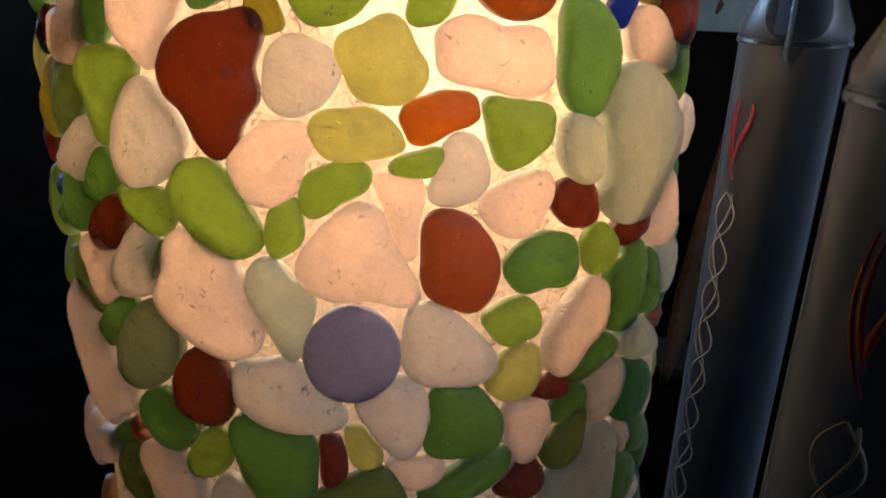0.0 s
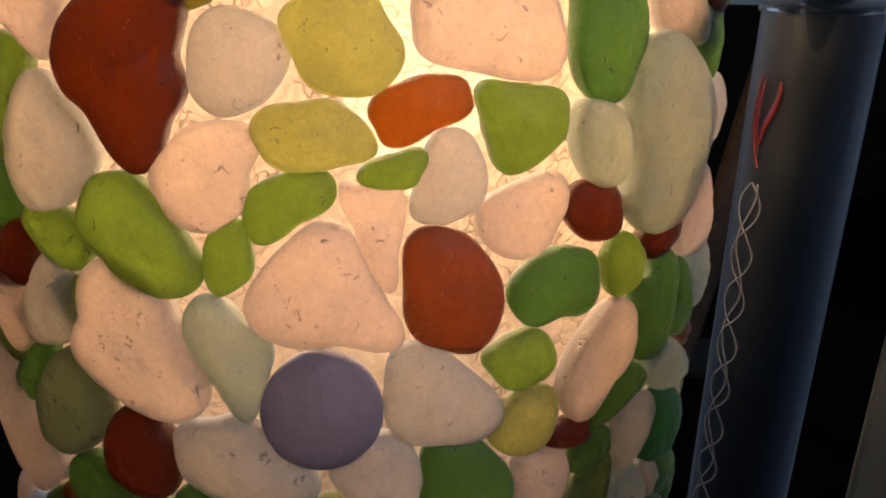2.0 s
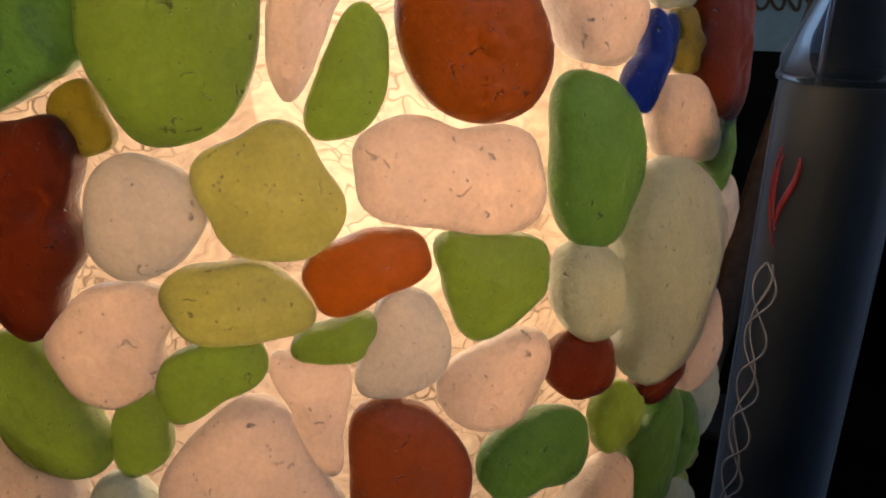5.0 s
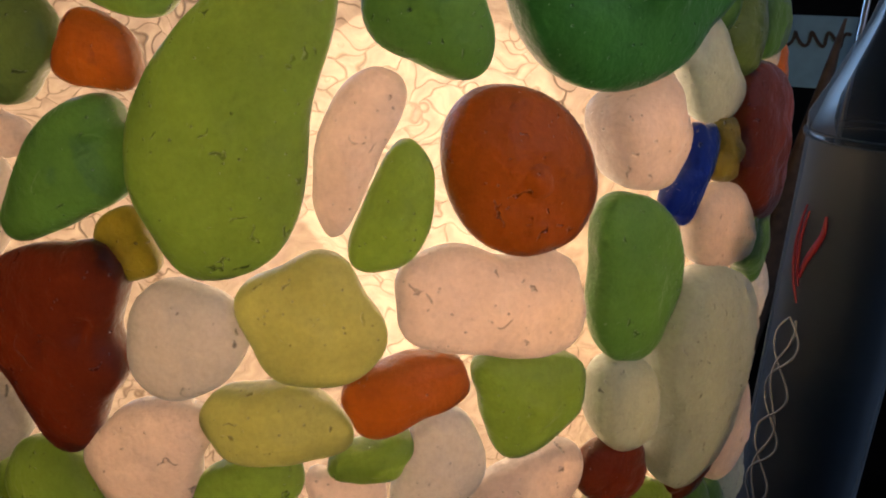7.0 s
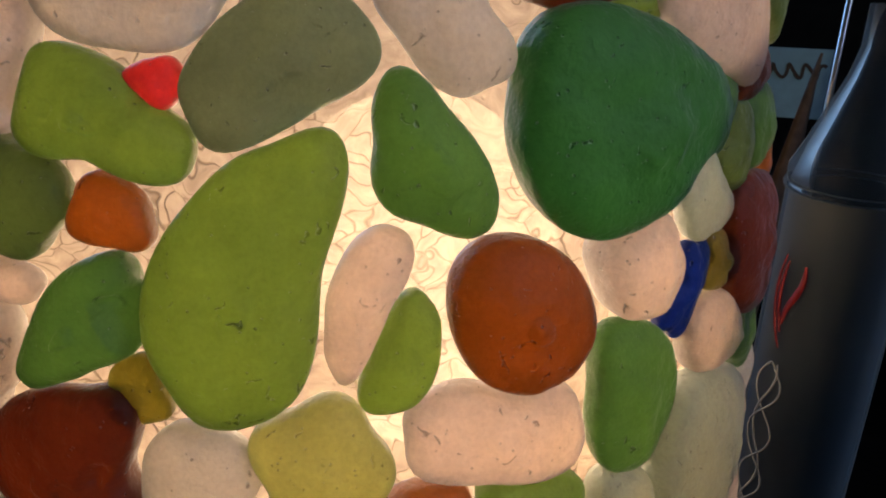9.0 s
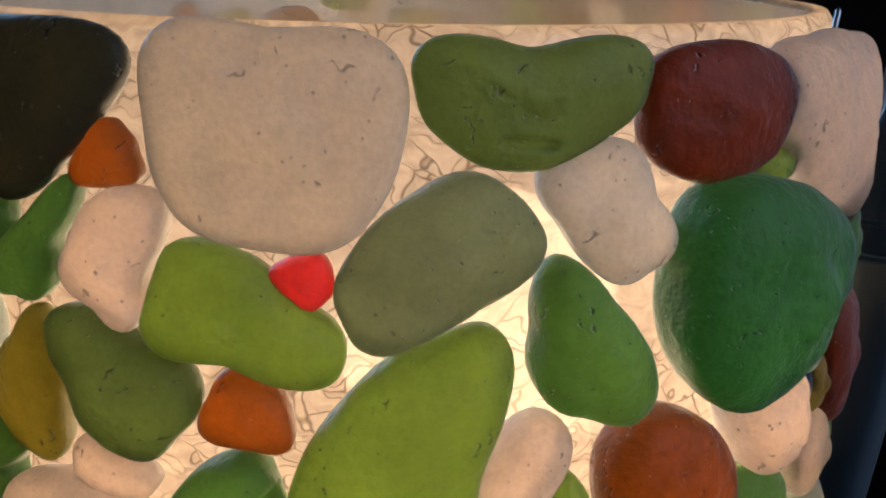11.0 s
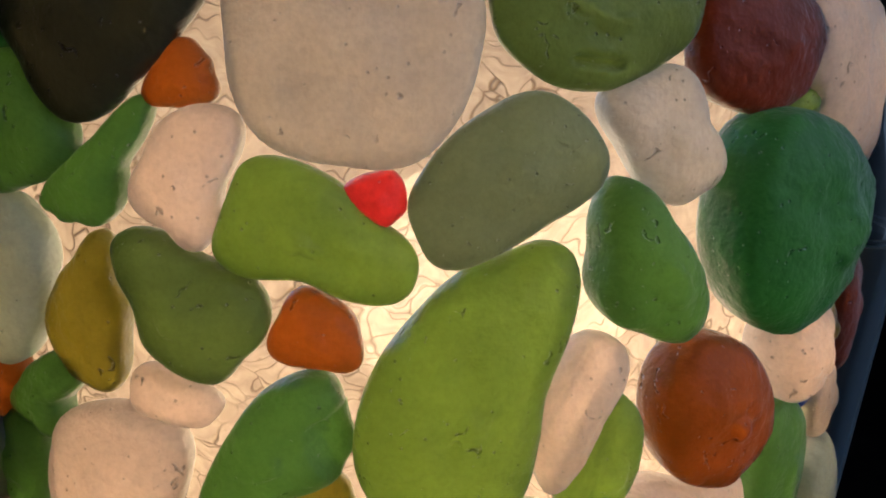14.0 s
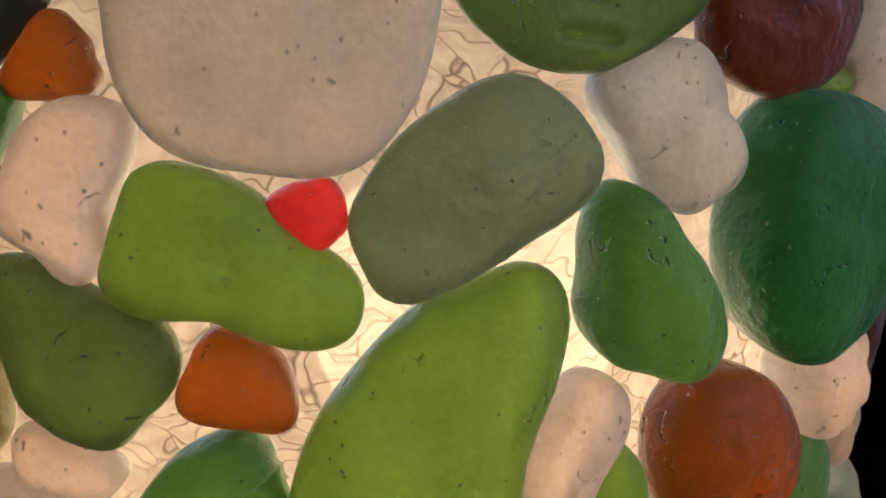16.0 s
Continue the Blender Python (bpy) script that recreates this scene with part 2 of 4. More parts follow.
def plain_material(name, colour, rough=0.6, metal=0.0, scale=40.0, vary=0.25, bump=0.15, shine=0.5):
    m, nt, out = nodes_of(name)
    L = nt.links.new
    p = add(nt, "ShaderNodeBsdfPrincipled", Roughness=rough, Metallic=metal)
    p.inputs["Specular IOR Level"].default_value = shine
    tc = nt.nodes.new("ShaderNodeTexCoord")
    n = add(nt, "ShaderNodeTexNoise", Scale=scale, Detail=5.0, Roughness=0.6)
    L(tc.outputs["Object"], n.inputs["Vector"])
    big = add(nt, "ShaderNodeTexNoise", Scale=scale / 9, Detail=2.0)
    L(tc.outputs["Object"], big.inputs["Vector"])
    lo, hi = 1 - vary, 1 + vary
    c = mul(nt, (*colour, 1), ramp(nt, n.outputs["Fac"], 0.3, 0.7, (lo, lo, lo, 1), (hi, hi, hi, 1)))
    c = mul(nt, c, ramp(nt, big.outputs["Fac"], 0.35, 0.65, (lo, lo, lo, 1), (1, 1, 1, 1)))
    L(c, p.inputs["Base Color"])
    b = add(nt, "ShaderNodeBump", Strength=bump, Distance=0.002)
    L(n.outputs["Fac"], b.inputs["Height"])
    L(b.outputs[0], p.inputs["Normal"])
    L(p.outputs[0], out.inputs[0])
    return m


def glow_material(name, colour, strength):
    m, nt, out = nodes_of(name)
    e = add(nt, "ShaderNodeEmission", Strength=strength)
    e.inputs[0].default_value = (*colour, 1)
    nt.links.new(e.outputs[0], out.inputs[0])
    return m


def cloudy_plastic(name, colour, body, see):
    m, nt, out = nodes_of(name)
    L = nt.links.new
    tr = nt.nodes.new("ShaderNodeBsdfTranslucent")
    tc = nt.nodes.new("ShaderNodeTexCoord")
    n = add(nt, "ShaderNodeTexNoise", Scale=35.0, Detail=3.0)
    L(tc.outputs["Object"], n.inputs["Vector"])
    c = mul(nt, (*colour, 1), ramp(nt, n.outputs["Fac"], 0.3, 0.7, (0.8, 0.8, 0.8, 1), (1.1, 1.1, 1.1, 1)))
    L(c, tr.inputs[0])
    df = nt.nodes.new("ShaderNodeBsdfDiffuse")
    L(c, df.inputs[0])
    m0 = nt.nodes.new("ShaderNodeMixShader")
    m0.inputs[0].default_value = body
    L(tr.outputs[0], m0.inputs[1])
    L(df.outputs[0], m0.inputs[2])
    tp = nt.nodes.new("ShaderNodeBsdfTransparent")
    tp.inputs[0].default_value = (0.85, 0.9, 0.95, 1)
    m1 = nt.nodes.new("ShaderNodeMixShader")
    m1.inputs[0].default_value = see
    L(m0.outputs[0], m1.inputs[1])
    L(tp.outputs[0], m1.inputs[2])
    gl = add(nt, "ShaderNodeBsdfGlossy", Roughness=0.5)
    fr = add(nt, "ShaderNodeLayerWeight", Blend=0.22)
    m2 = nt.nodes.new("ShaderNodeMixShader")
    half = nt.nodes.new("ShaderNodeMath")
    half.operation = "MULTIPLY"
    half.inputs[1].default_value = 0.55
    L(fr.outputs["Fresnel"], half.inputs[0])
    L(half.outputs[0], m2.inputs[0])
    L(m1.outputs[0], m2.inputs[1])
    L(gl.outputs[0], m2.inputs[2])
    L(m2.outputs[0], out.inputs[0])
    return m


MAT_VASE = vase_material()
MAT_INNER = hazy_glass_material()
MAT_BULB = glow_material("warm_bulb_glass", (1.0, 0.765, 0.535), BULB_POWER)
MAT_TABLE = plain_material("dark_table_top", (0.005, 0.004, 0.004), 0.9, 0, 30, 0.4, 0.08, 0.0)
# walls and floor: the dim room's shade is put into this near-black colour
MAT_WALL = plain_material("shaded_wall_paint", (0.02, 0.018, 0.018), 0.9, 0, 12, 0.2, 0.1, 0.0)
# ceiling out of view, its colour darkened to hold the room's shade
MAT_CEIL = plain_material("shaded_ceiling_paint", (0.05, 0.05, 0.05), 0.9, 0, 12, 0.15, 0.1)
MAT_PLASTIC = cloudy_plastic("cloudy_plastic", (0.016, 0.055, 0.11), 0.6, 0.86)
MAT_RED = plain_material("red_print", (0.22, 0.01, 0.016), 0.5, 0, 300, 0.2, 0.05)
MAT_WHITE = plain_material("white_print", (0.24, 0.25, 0.26), 0.5, 0, 300, 0.2, 0.05)
# the blue of daylight falling on the pale card is put into this colour
MAT_CARD = plain_material("daylight_tinted_card", (0.12, 0.30, 0.48), 0.8, 0, 90, 0.12, 0.1)
MAT_INK = plain_material("dark_ink", (0.02, 0.02, 0.025), 0.6, 0, 300, 0.2, 0.05)
MAT_BLACK = plain_material("black_plastic", (0.02, 0.02, 0.02), 0.4, 0, 120, 0.2, 0.05)
MAT_BRASS = plain_material("socket_metal", (0.45, 0.36, 0.2), 0.35, 1.0, 200, 0.15, 0.05)
MAT_STEEL = plain_material("brushed_steel", (0.45, 0.48, 0.52), 0.3, 1.0, 200, 0.1, 0.05)
MAT_LEAF = plain_material("dried_leaf", (0.07, 0.045, 0.035), 0.7, 0, 150, 0.4, 0.3)


# ---- building helpers ----
def part(name, bm, material, parent=None, label="", smooth=True):
    bmesh.ops.recalc_face_normals(bm, faces=bm.faces)
    me = bpy.data.meshes.new(name)
    bm.to_mesh(me)
    bm.free()
    me.materials.append(material)
    if smooth:
        me.polygons.foreach_set("use_smooth", [True] * len(me.polygons))
    ob = new(name, me)
    if parent is not None:
        ob.parent = parent
    if label:
        ob["label"] = label
    return ob


def lathe(profile, segments=64, closed=False):
    """A turned body round the z axis from (radius, z) pairs."""
    bm = bmesh.new()
    rings = []
    for r, z in profile:
        if r < 1e-6:
            rings.append([bm.verts.new((0, 0, z))])
        else:
            rings.append([bm.verts.new((r * math.cos(2 * math.pi * i / segments), r * math.sin(2 * math.pi * i / segments), z)) for i in range(segments)])
    pairs = list(zip(rings, rings[1:])) + ([(rings[-1], rings[0])] if closed else [])
    for a, b in pairs:
        for i in range(segments):
            j = (i + 1) % segments
            if len(a) == 1:
                bm.faces.new((a[0], b[i], b[j]))
            elif len(b) == 1:
                bm.faces.new((a[i], a[j], b[0]))
            else:
                bm.faces.new((a[i], a[j], b[j], b[i]))
    return bm


def box(sx, sy, sz, at=(0, 0, 0), bevel=0.0):
    bm = bmesh.new()
    bmesh.ops.create_cube(bm, size=1.0, matrix=Matrix.Translation(at) @ Matrix.Diagonal((sx, sy, sz, 1)))
    if bevel:
        bmesh.ops.bevel(bm, geom=bm.edges[:], offset=bevel, segments=2, affect="EDGES")
    return bm


# ---- the room ----
def slab(name, sx, sy, sz, at, mat):
    return tagged(part(name, box(sx, sy, sz, at), mat, None, "", False), kind="structure")


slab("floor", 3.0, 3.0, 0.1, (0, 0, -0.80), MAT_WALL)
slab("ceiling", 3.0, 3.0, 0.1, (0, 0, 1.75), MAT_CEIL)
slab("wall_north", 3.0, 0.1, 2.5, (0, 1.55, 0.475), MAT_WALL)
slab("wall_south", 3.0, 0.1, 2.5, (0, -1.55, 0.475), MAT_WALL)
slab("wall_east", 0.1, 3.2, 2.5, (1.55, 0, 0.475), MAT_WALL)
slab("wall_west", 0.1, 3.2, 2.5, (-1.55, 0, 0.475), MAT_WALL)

table = tagged(new("table"), "dark wooden table under the sea glass lamp", "table")
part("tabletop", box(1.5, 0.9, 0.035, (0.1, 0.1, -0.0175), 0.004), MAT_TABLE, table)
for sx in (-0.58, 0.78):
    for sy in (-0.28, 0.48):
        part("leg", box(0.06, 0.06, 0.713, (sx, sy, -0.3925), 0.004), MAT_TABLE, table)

# ---- the lamp ----
RIM_Z = 0.3135


def glass_radius(z):
    u = 10 * z - 2.5
    return 0.1 * (0.942 - 0.0757 * u - 0.0624 * u * u - 0.0164 * u ** 3)


lamp = tagged(new("lamp"), "glowing glass vase lamp covered in sea glass on a dark table", "lamp")
WALL = 0.0035
prof = [(glass_radius(0.004 + i * 0.00965), 0.004 + i * 0.00965) for i in range(33)]
top = prof[-1]
outer = [(0.02, 0.002), (glass_radius(0) - 0.004, 0.002)] + prof[:-1] + [(top[0], RIM_Z - 0.0012), (top[0] - 0.0009, RIM_Z)]
inner = [(top[0] - WALL + 0.0009, RIM_Z), (top[0] - WALL, RIM_Z - 0.0012)] + [(r - WALL, z) for r, z in reversed(prof[1:-1])] + [(glass_radius(0) - 0.008, 0.008), (0.02, 0.008)]
vase = part("vase", lathe(outer + inner, 128, True), MAT_VASE, lamp, "clear glass cylinder smeared with wrinkled dried glue")
vase.visible_shadow = False
vase.data.materials.append(MAT_INNER)
for face in vase.data.polygons:
    at = face.center
    if math.hypot(at.x, at.y) < glass_radius(at.z) - 0.6 * WALL and at.z < RIM_Z - 0.001:
        face.material_index = 1

# bulb, socket and stem inside
bulb_profile = [(0.0, BULB_Z + 0.032)] + [(0.032 * math.sin(a), BULB_Z + 0.032 * math.cos(a)) for a in [math.pi * k / 14 for k in range(1, 11)]] + [(0.015, BULB_Z - 0.038), (0.0135, BULB_Z - 0.05), (0.0, BULB_Z - 0.05)]
BULB_AT = Vector((0.018, -0.022, 0.0))
part("bulb", lathe(bulb_profile, 24), MAT_BULB, lamp, "warm glowing frosted light bulb").location = BULB_AT
part("socket", lathe([(0.0, BULB_Z - 0.05), (0.017, BULB_Z - 0.05), (0.018, BULB_Z - 0.085), (0.012, BULB_Z - 0.092), (0.0, BULB_Z - 0.092)], 32), MAT_BRASS, lamp).location = BULB_AT
part("stem", lathe([(0.0, BULB_Z - 0.092), (0.006, BULB_Z - 0.092), (0.006, 0.014), (0.03, 0.012), (0.03, 0.008), (0.0, 0.008)], 24), MAT_BRASS, lamp).location = BULB_AT

PLACED = []


def pebble(colour, degrees, height, size, stretch, turn, shape, thick=0.0, lift=0.0, fine=True, dents=(), wide=1.0, tall=1.0, tilt=0.0):
    """One tumbled piece of glass glued to the vase. degrees round the vase from the front, height and mean radius in mm,
    stretch: length to breadth, along turn degrees; shape: cosine and sine terms of the outline in hundredths; wide, tall: last scale across and up; tilt: slope of the face round the upright."""
    terms = [int(v) / 100 for v in shape.split()]
    n = (120 if dents else 56) if fine else 20
    seed = len(PLACED) * 3.7
    h = (thick or min(8.5, max(4.5, 0.45 * size + 2.5))) / 1000
    th0, z0, r0 = radians(degrees), height / 1000, size / 1000
    PLACED.append((degrees, height, size))
    outline = []
    for i in range(n):
        a = 2 * math.pi * i / n
        r = 1 + sum(terms[2 * k] * math.cos((k + 1) * a) + terms[2 * k + 1] * math.sin((k + 1) * a) for k in range(len(terms) // 2))
        r = max(r, 0.25) * r0
        px, py = r * math.cos(a) * stretch ** 0.5, r * math.sin(a) / stretch ** 0.5
        ct, st = math.cos(radians(turn)), math.sin(radians(turn))
        outline.append(((px * ct - py * st) * wide, (px * st + py * ct) * tall))
    bm = bmesh.new()
    # (share of the outline, share of the height): flat back, undercut flank, widest near the middle, rounded shoulder, shallow domed face
    flank, belly = [(0.0, 0.0), (0.5, 0.0)], 0.45
    low = 6 if fine else 3
    for k in range(low):
        u = (math.pi / 2) * (k + 0.3) / (low - 0.4)
        flank.append((1 - 0.16 * (1 - math.sin(min(u, math.pi / 2))) ** 1.15, belly * (1 - math.cos(min(u, math.pi / 2)))))
    count = (26 if dents else 9) if fine else 4
    for k in range(1, count + 1):
        u = (math.pi / 2) * k / (count + 1.6)
        flank.append((math.cos(u) ** 0.7, belly + (0.92 - belly) * math.sin(u) ** 0.92))
    s1, u1 = flank[-1]
    more = (0.88, 0.76, 0.64, 0.52, 0.40, 0.28, 0.15) if fine else (0.6, 0.3)
    if dents:
        more = [1 - k / 26 for k in range(1, 25)]
    full = flank + [(s1 * f, u1 + (1 - u1) * (1 - f * f)) for f in more] + [(0.0, 1.0)]
    made = []

    def place(x, y, up):
        wob = noise.noise(Vector((x * 160 + seed, y * 160, up * 1.2))) * 0.07 + noise.noise(Vector((x * 420, y * 420 + seed, up))) * 0.035
        hh = up * h * (1 + wob * (1.0 if up > 0.5 else 0.3))
        if up > 0.4:
            for dx, dy, length, turn, deep, wide in dents:
                c, sn = math.cos(radians(turn)), math.sin(radians(turn))
                px, py = x * 1000 - dx, y * 1000 - dy
                along, across = px * c + py * sn, -px * sn + py * c
                over = max(abs(along) - length / 2, 0)
                if wide > 0:
                    hh -= deep / 1000 * math.exp(-((across / wide) ** 2 + (over / wide) ** 2))
                else:  # a flake broken off on one side of the line
                    fade = math.exp(-over ** 2 - max(across + wide, 0) ** 2)
                    hh -= deep / 1000 * (0.5 + 0.5 * math.tanh(across / 0.2)) * fade
        rad = glass_radius(z0 + y) + 0.0004 + lift / 1000 + hh - tilt * x * min(1.0, 2 * up)
        ang = th0 + x / (glass_radius(z0) + h * 0.5)
        return (rad * math.sin(ang), -rad * math.cos(ang), z0 + y)

    for s, up in full:
        if s == 0.0:
            made.append([bm.verts.new(place(0, 0, up))])
        else:
            made.append([bm.verts.new(place(x * s, y * s, up)) for x, y in outline])
    for a, b in zip(made, made[1:]):
        for i in range(n):
            j = (i + 1) % n
            if len(a) == 1:
                bm.faces.new((a[0], b[j], b[i]))
            elif len(b) == 1:
                bm.faces.new((a[i], a[j], b[0]))
            else:
                bm.faces.new((a[i], a[j], b[j], b[i]))
    return part("sea_glass", bm, GLASS_MAT[colour], lamp, SEA_GLASS[colour][3] + " sea glass")


pebble("teal", -45.6, 306.6, 9.65, 1.47, 193, "1 1 5 -1 -7 -6 -3 7 -1 -3 2 1 1 -1")
pebble("dark", -33.3, 304.6, 11.44, 1.38, 192, "0 0 4 0 -9 -12 3 -2 1 -2 0 1 -1 -1", wide=1.006, tall=1.040, thick=6.2)
pebble("amber", -25.9, 298.6, 4.17, 1.23, 197, "0 0 3 2 12 10 0 0 0 -1 0 4 0 -1", wide=0.940, tall=0.990, thick=4.0, tilt=-0.03)
pebble("stone", -13.5, 302.7, 14.08, 1.20, 177, "0 1 4 0 0 -7 -7 0 -1 0 0 0 0 1", wide=0.940, tall=1.007, thick=6.4, tilt=-0.01)
pebble("moss", 4.3, 306.7, 10.12, 1.85, 182, "0 3 11 0 -5 -14 -5 1 0 2 -1 1 1 1", wide=0.932, tall=1.010, thick=6.9, tilt=0.03, dents=((-1.5, -4.2, 5.0, -6, 2.0, 0.5), (-5.0, 1.0, 1.2, -40, 0.5, 0.35),))
pebble("brown", 20.4, 304.0, 10.78, 1.45, 180, "0 0 6 0 -2 -2 -2 1 -1 0 -1 1 0 0", wide=0.971, tall=1.004, thick=7.3, tilt=0.01)
pebble("white", 39.4, 299.6, 16.52, 1.40, 159, "0 1 4 0 12 5 -3 -7 2 2 2 0 -1 -3")
pebble("lime", 28.5, 296.3, 3.56, 1.59, 194, "-1 2 8 1 17 -8 -2 -3 0 1 3 -3 -1 -1")
pebble("teal", 25.8, 281.7, 18.26, 1.47, 178, "1 0 4 0 -12 -4 2 2 -2 0 2 1 0 0", wide=0.937, tall=0.988, thick=13.5, tilt=0.14)
pebble("pearl", 10.0, 293.8, 8.79, 1.39, 147, "0 0 5 -3 -1 4 5 9 1 -2 -1 0 -1 1", wide=0.835, tall=0.953, thick=8.2, tilt=0.01)
pebble("olive", -2.4, 289.2, 10.22, 1.47, 210, "0 -1 7 0 3 6 -5 -1 0 0 -1 0 -1 -1", wide=0.961, tall=0.979, thick=7.9, tilt=0.01)
pebble("red", -11.4, 286.8, 3.37, 1.15, 159, "-1 0 2 -1 10 6 3 3 -2 0 1 1 0 2", wide=0.969, tall=0.919, thick=4.7)
pebble("lime", -16.1, 282.3, 9.23, 1.57, 160, "1 -1 9 -1 -16 6 -5 -2 1 -4 0 1 2 1", wide=0.983, tall=0.961, thick=7.4, tilt=-0.02, dents=((-4.0, 1.2, 1.6, 70, 0.7, 0.4), (4.2, -2.0, 1.4, 60, 0.6, 0.4),))
pebble("white", -25.1, 288.2, 7.46, 1.29, 61, "0 1 6 0 11 -4 -9 -6 1 1 1 0 -2 0", wide=0.912, tall=0.977, thick=6.3, tilt=-0.05)
pebble("green", -33.0, 286.9, 6.64, 2.14, 224, "3 0 9 3 -17 -20 5 -1 -2 2 -3 4 0 1", wide=0.910, tall=0.976, thick=4.5, tilt=-0.02)
pebble("green", -41.0, 291.4, 8.91, 1.06, 170, "0 0 1 -1 -5 -1 6 -1 0 1 1 2 -1 -1")
pebble("aqua", -42.9, 271.5, 10.40, 1.14, 87, "0 0 2 0 -5 -6 1 2 0 1 1 -1 0 -1", wide=0.983, tall=1.015, thick=7.3)
pebble("yellow", -33.9, 268.4, 8.14, 1.37, 83, "-1 0 1 0 11 -8 3 0 3 -1 2 -5 0 -1", wide=0.894, tall=1.013, thick=5.3, tilt=-0.05)
pebble("moss", -24.8, 272.5, 9.15, 1.37, 143, "-1 1 3 0 15 -5 2 -3 2 1 0 1 0 -1", wide=0.933, tall=0.936, thick=7.3, tilt=0.01)
pebble("amber", -15.7, 270.3, 5.58, 1.13, 149, "0 0 1 1 -11 -2 -1 -5 -2 1 1 0 0 1", wide=0.973, tall=0.891, thick=5.8, tilt=-0.02)
pebble("lime", -5.2, 262.6, 14.77, 1.65, 68, "-1 1 7 3 8 -8 0 -4 -2 -2 0 -1 -1 -1", wide=1.012, tall=0.990, thick=11.5, tilt=-0.03, dents=((-2.0, -1.5, 1.0, 60, 0.5, 0.35), (3.0, 5.0, 1.2, 120, 0.5, 0.35),))
pebble("green", -18.2, 255.7, 9.41, 1.65, 222, "-1 -1 6 0 12 -2 2 4 0 -2 2 0 1 1", wide=0.880, tall=0.937, thick=8.9, tilt=0.01, dents=((6.2, 0.9, 7.0, -60, 2.2, -4.0), (5.9, 0.6, 5.5, -60, 1.2, 0.4), (5.6, 4.6, 1.6, -50, 0.9, 0.4),))
pebble("green", 8.4, 277.9, 9.60, 1.44, 127, "0 0 6 1 0 -11 3 -3 0 1 -2 1 -1 0", wide=0.843, tall=0.934, thick=11.1, tilt=0.03)
pebble("white", 3.3, 260.3, 6.94, 2.20, 70, "1 2 12 0 -7 -10 -3 2 -1 0 -1 2 2 0", wide=0.996, tall=0.948, thick=8.6, tilt=-0.06)
pebble("lime", 6.3, 251.6, 6.48, 1.82, 71, "0 -1 9 1 6 8 -2 0 0 1 -1 1 -1 0", wide=1.052, tall=0.936, thick=7.3, tilt=-0.05)
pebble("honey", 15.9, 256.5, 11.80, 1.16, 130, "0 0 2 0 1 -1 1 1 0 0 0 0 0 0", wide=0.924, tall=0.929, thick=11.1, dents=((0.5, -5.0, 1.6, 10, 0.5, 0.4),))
pebble("white", 28.0, 260.3, 9.20, 1.19, 171, "0 0 2 1 2 0 4 -2 -1 -4 2 0 0 0", wide=0.819, tall=0.999, thick=10.5, tilt=0.17)
pebble("aqua", 39.7, 266.6, 9.00, 1.76, 153, "1 1 5 -2 -11 -7 5 6 0 3 0 4 -1 -3", wide=0.927, tall=1.004, thick=5.3, tilt=0.07)
pebble("blue", 37.2, 251.8, 6.65, 1.64, 51, "0 -2 13 1 -1 3 -11 -6 6 -6 2 -1 1 1", wide=0.944, tall=0.983, thick=4.2, tilt=0.04)
pebble("yellow", 43.3, 254.2, 5.81, 1.03, 137, "0 0 -1 -1 0 -2 8 -3 3 -1 2 2 0 1")
pebble("green", 40.7, 279.9, 5.78, 1.48, 59, "1 -2 12 3 -1 2 -13 -6 6 -5 0 1 -2 0")
pebble("moss", 45.3, 273.4, 7.34, 1.12, 75, "0 0 3 -1 3 -4 -4 4 -3 -4 0 -2 2 1")
pebble("brown", 49.7, 285.1, 7.36, 1.93, 180, "1 -1 7 3 -4 7 3 -4 -1 0 0 -2 1 1")
pebble("green", 53.0, 275.1, 9.33, 1.30, 168, "0 0 5 0 -9 1 -1 -3 1 -2 1 -1 1 1")
pebble("pearl", 59.7, 273.2, 5.48, 2.86, 92, "9 28 -12 1 -15 -2 -1 4 0 -5 3 0 3 -2")
pebble("brown", 51.9, 253.6, 15.05, 1.14, 136, "0 0 3 -1 1 6 5 -4 -1 -2 0 1 2 0")
pebble("white", 45.2, 239.6, 11.12, 2.36, 160, "2 -1 9 2 -15 4 3 -3 0 -1 2 -2 0 2", wide=0.934, tall=1.026, thick=6.5, tilt=0.07)
pebble("green", 29.0, 237.7, 12.03, 1.28, 103, "0 0 4 -1 3 6 0 4 -1 1 -1 0 -1 0", wide=0.932, tall=0.997, thick=7.2, tilt=0.04)
pebble("aqua", 44.0, 215.2, 22.41, 1.18, 162, "0 0 1 0 -8 -14 0 -2 0 -1 2 0 1 2", wide=1.008, tall=0.949, thick=9.6, tilt=0.13)
pebble("white", 14.5, 238.1, 11.59, 1.50, 167, "0 1 10 0 2 0 -8 -3 -1 2 2 -1 0 -2", wide=0.987, tall=0.911, thick=8.5, tilt=0.01)
pebble("khaki", -0.0, 236.8, 9.50, 1.09, 127, "0 0 2 0 -3 -1 -4 5 -2 3 0 -1 0 0", wide=1.012, tall=0.950, thick=8.0, tilt=0.02)
pebble("yellow", -14.7, 245.9, 4.73, 1.15, 112, "0 1 3 0 1 -6 -6 1 0 1 0 -1 0 1", wide=0.973, tall=0.998, thick=4.3, tilt=-0.01)
pebble("brown", -21.4, 232.4, 13.44, 1.16, 69, "0 0 0 2 5 -15 0 1 -1 -6 -4 -1 -1 2", wide=0.962, tall=1.039, thick=8.6, tilt=-0.03, dents=((7.2, 3.0, 2.0, 60, 1.6, 1.2),))
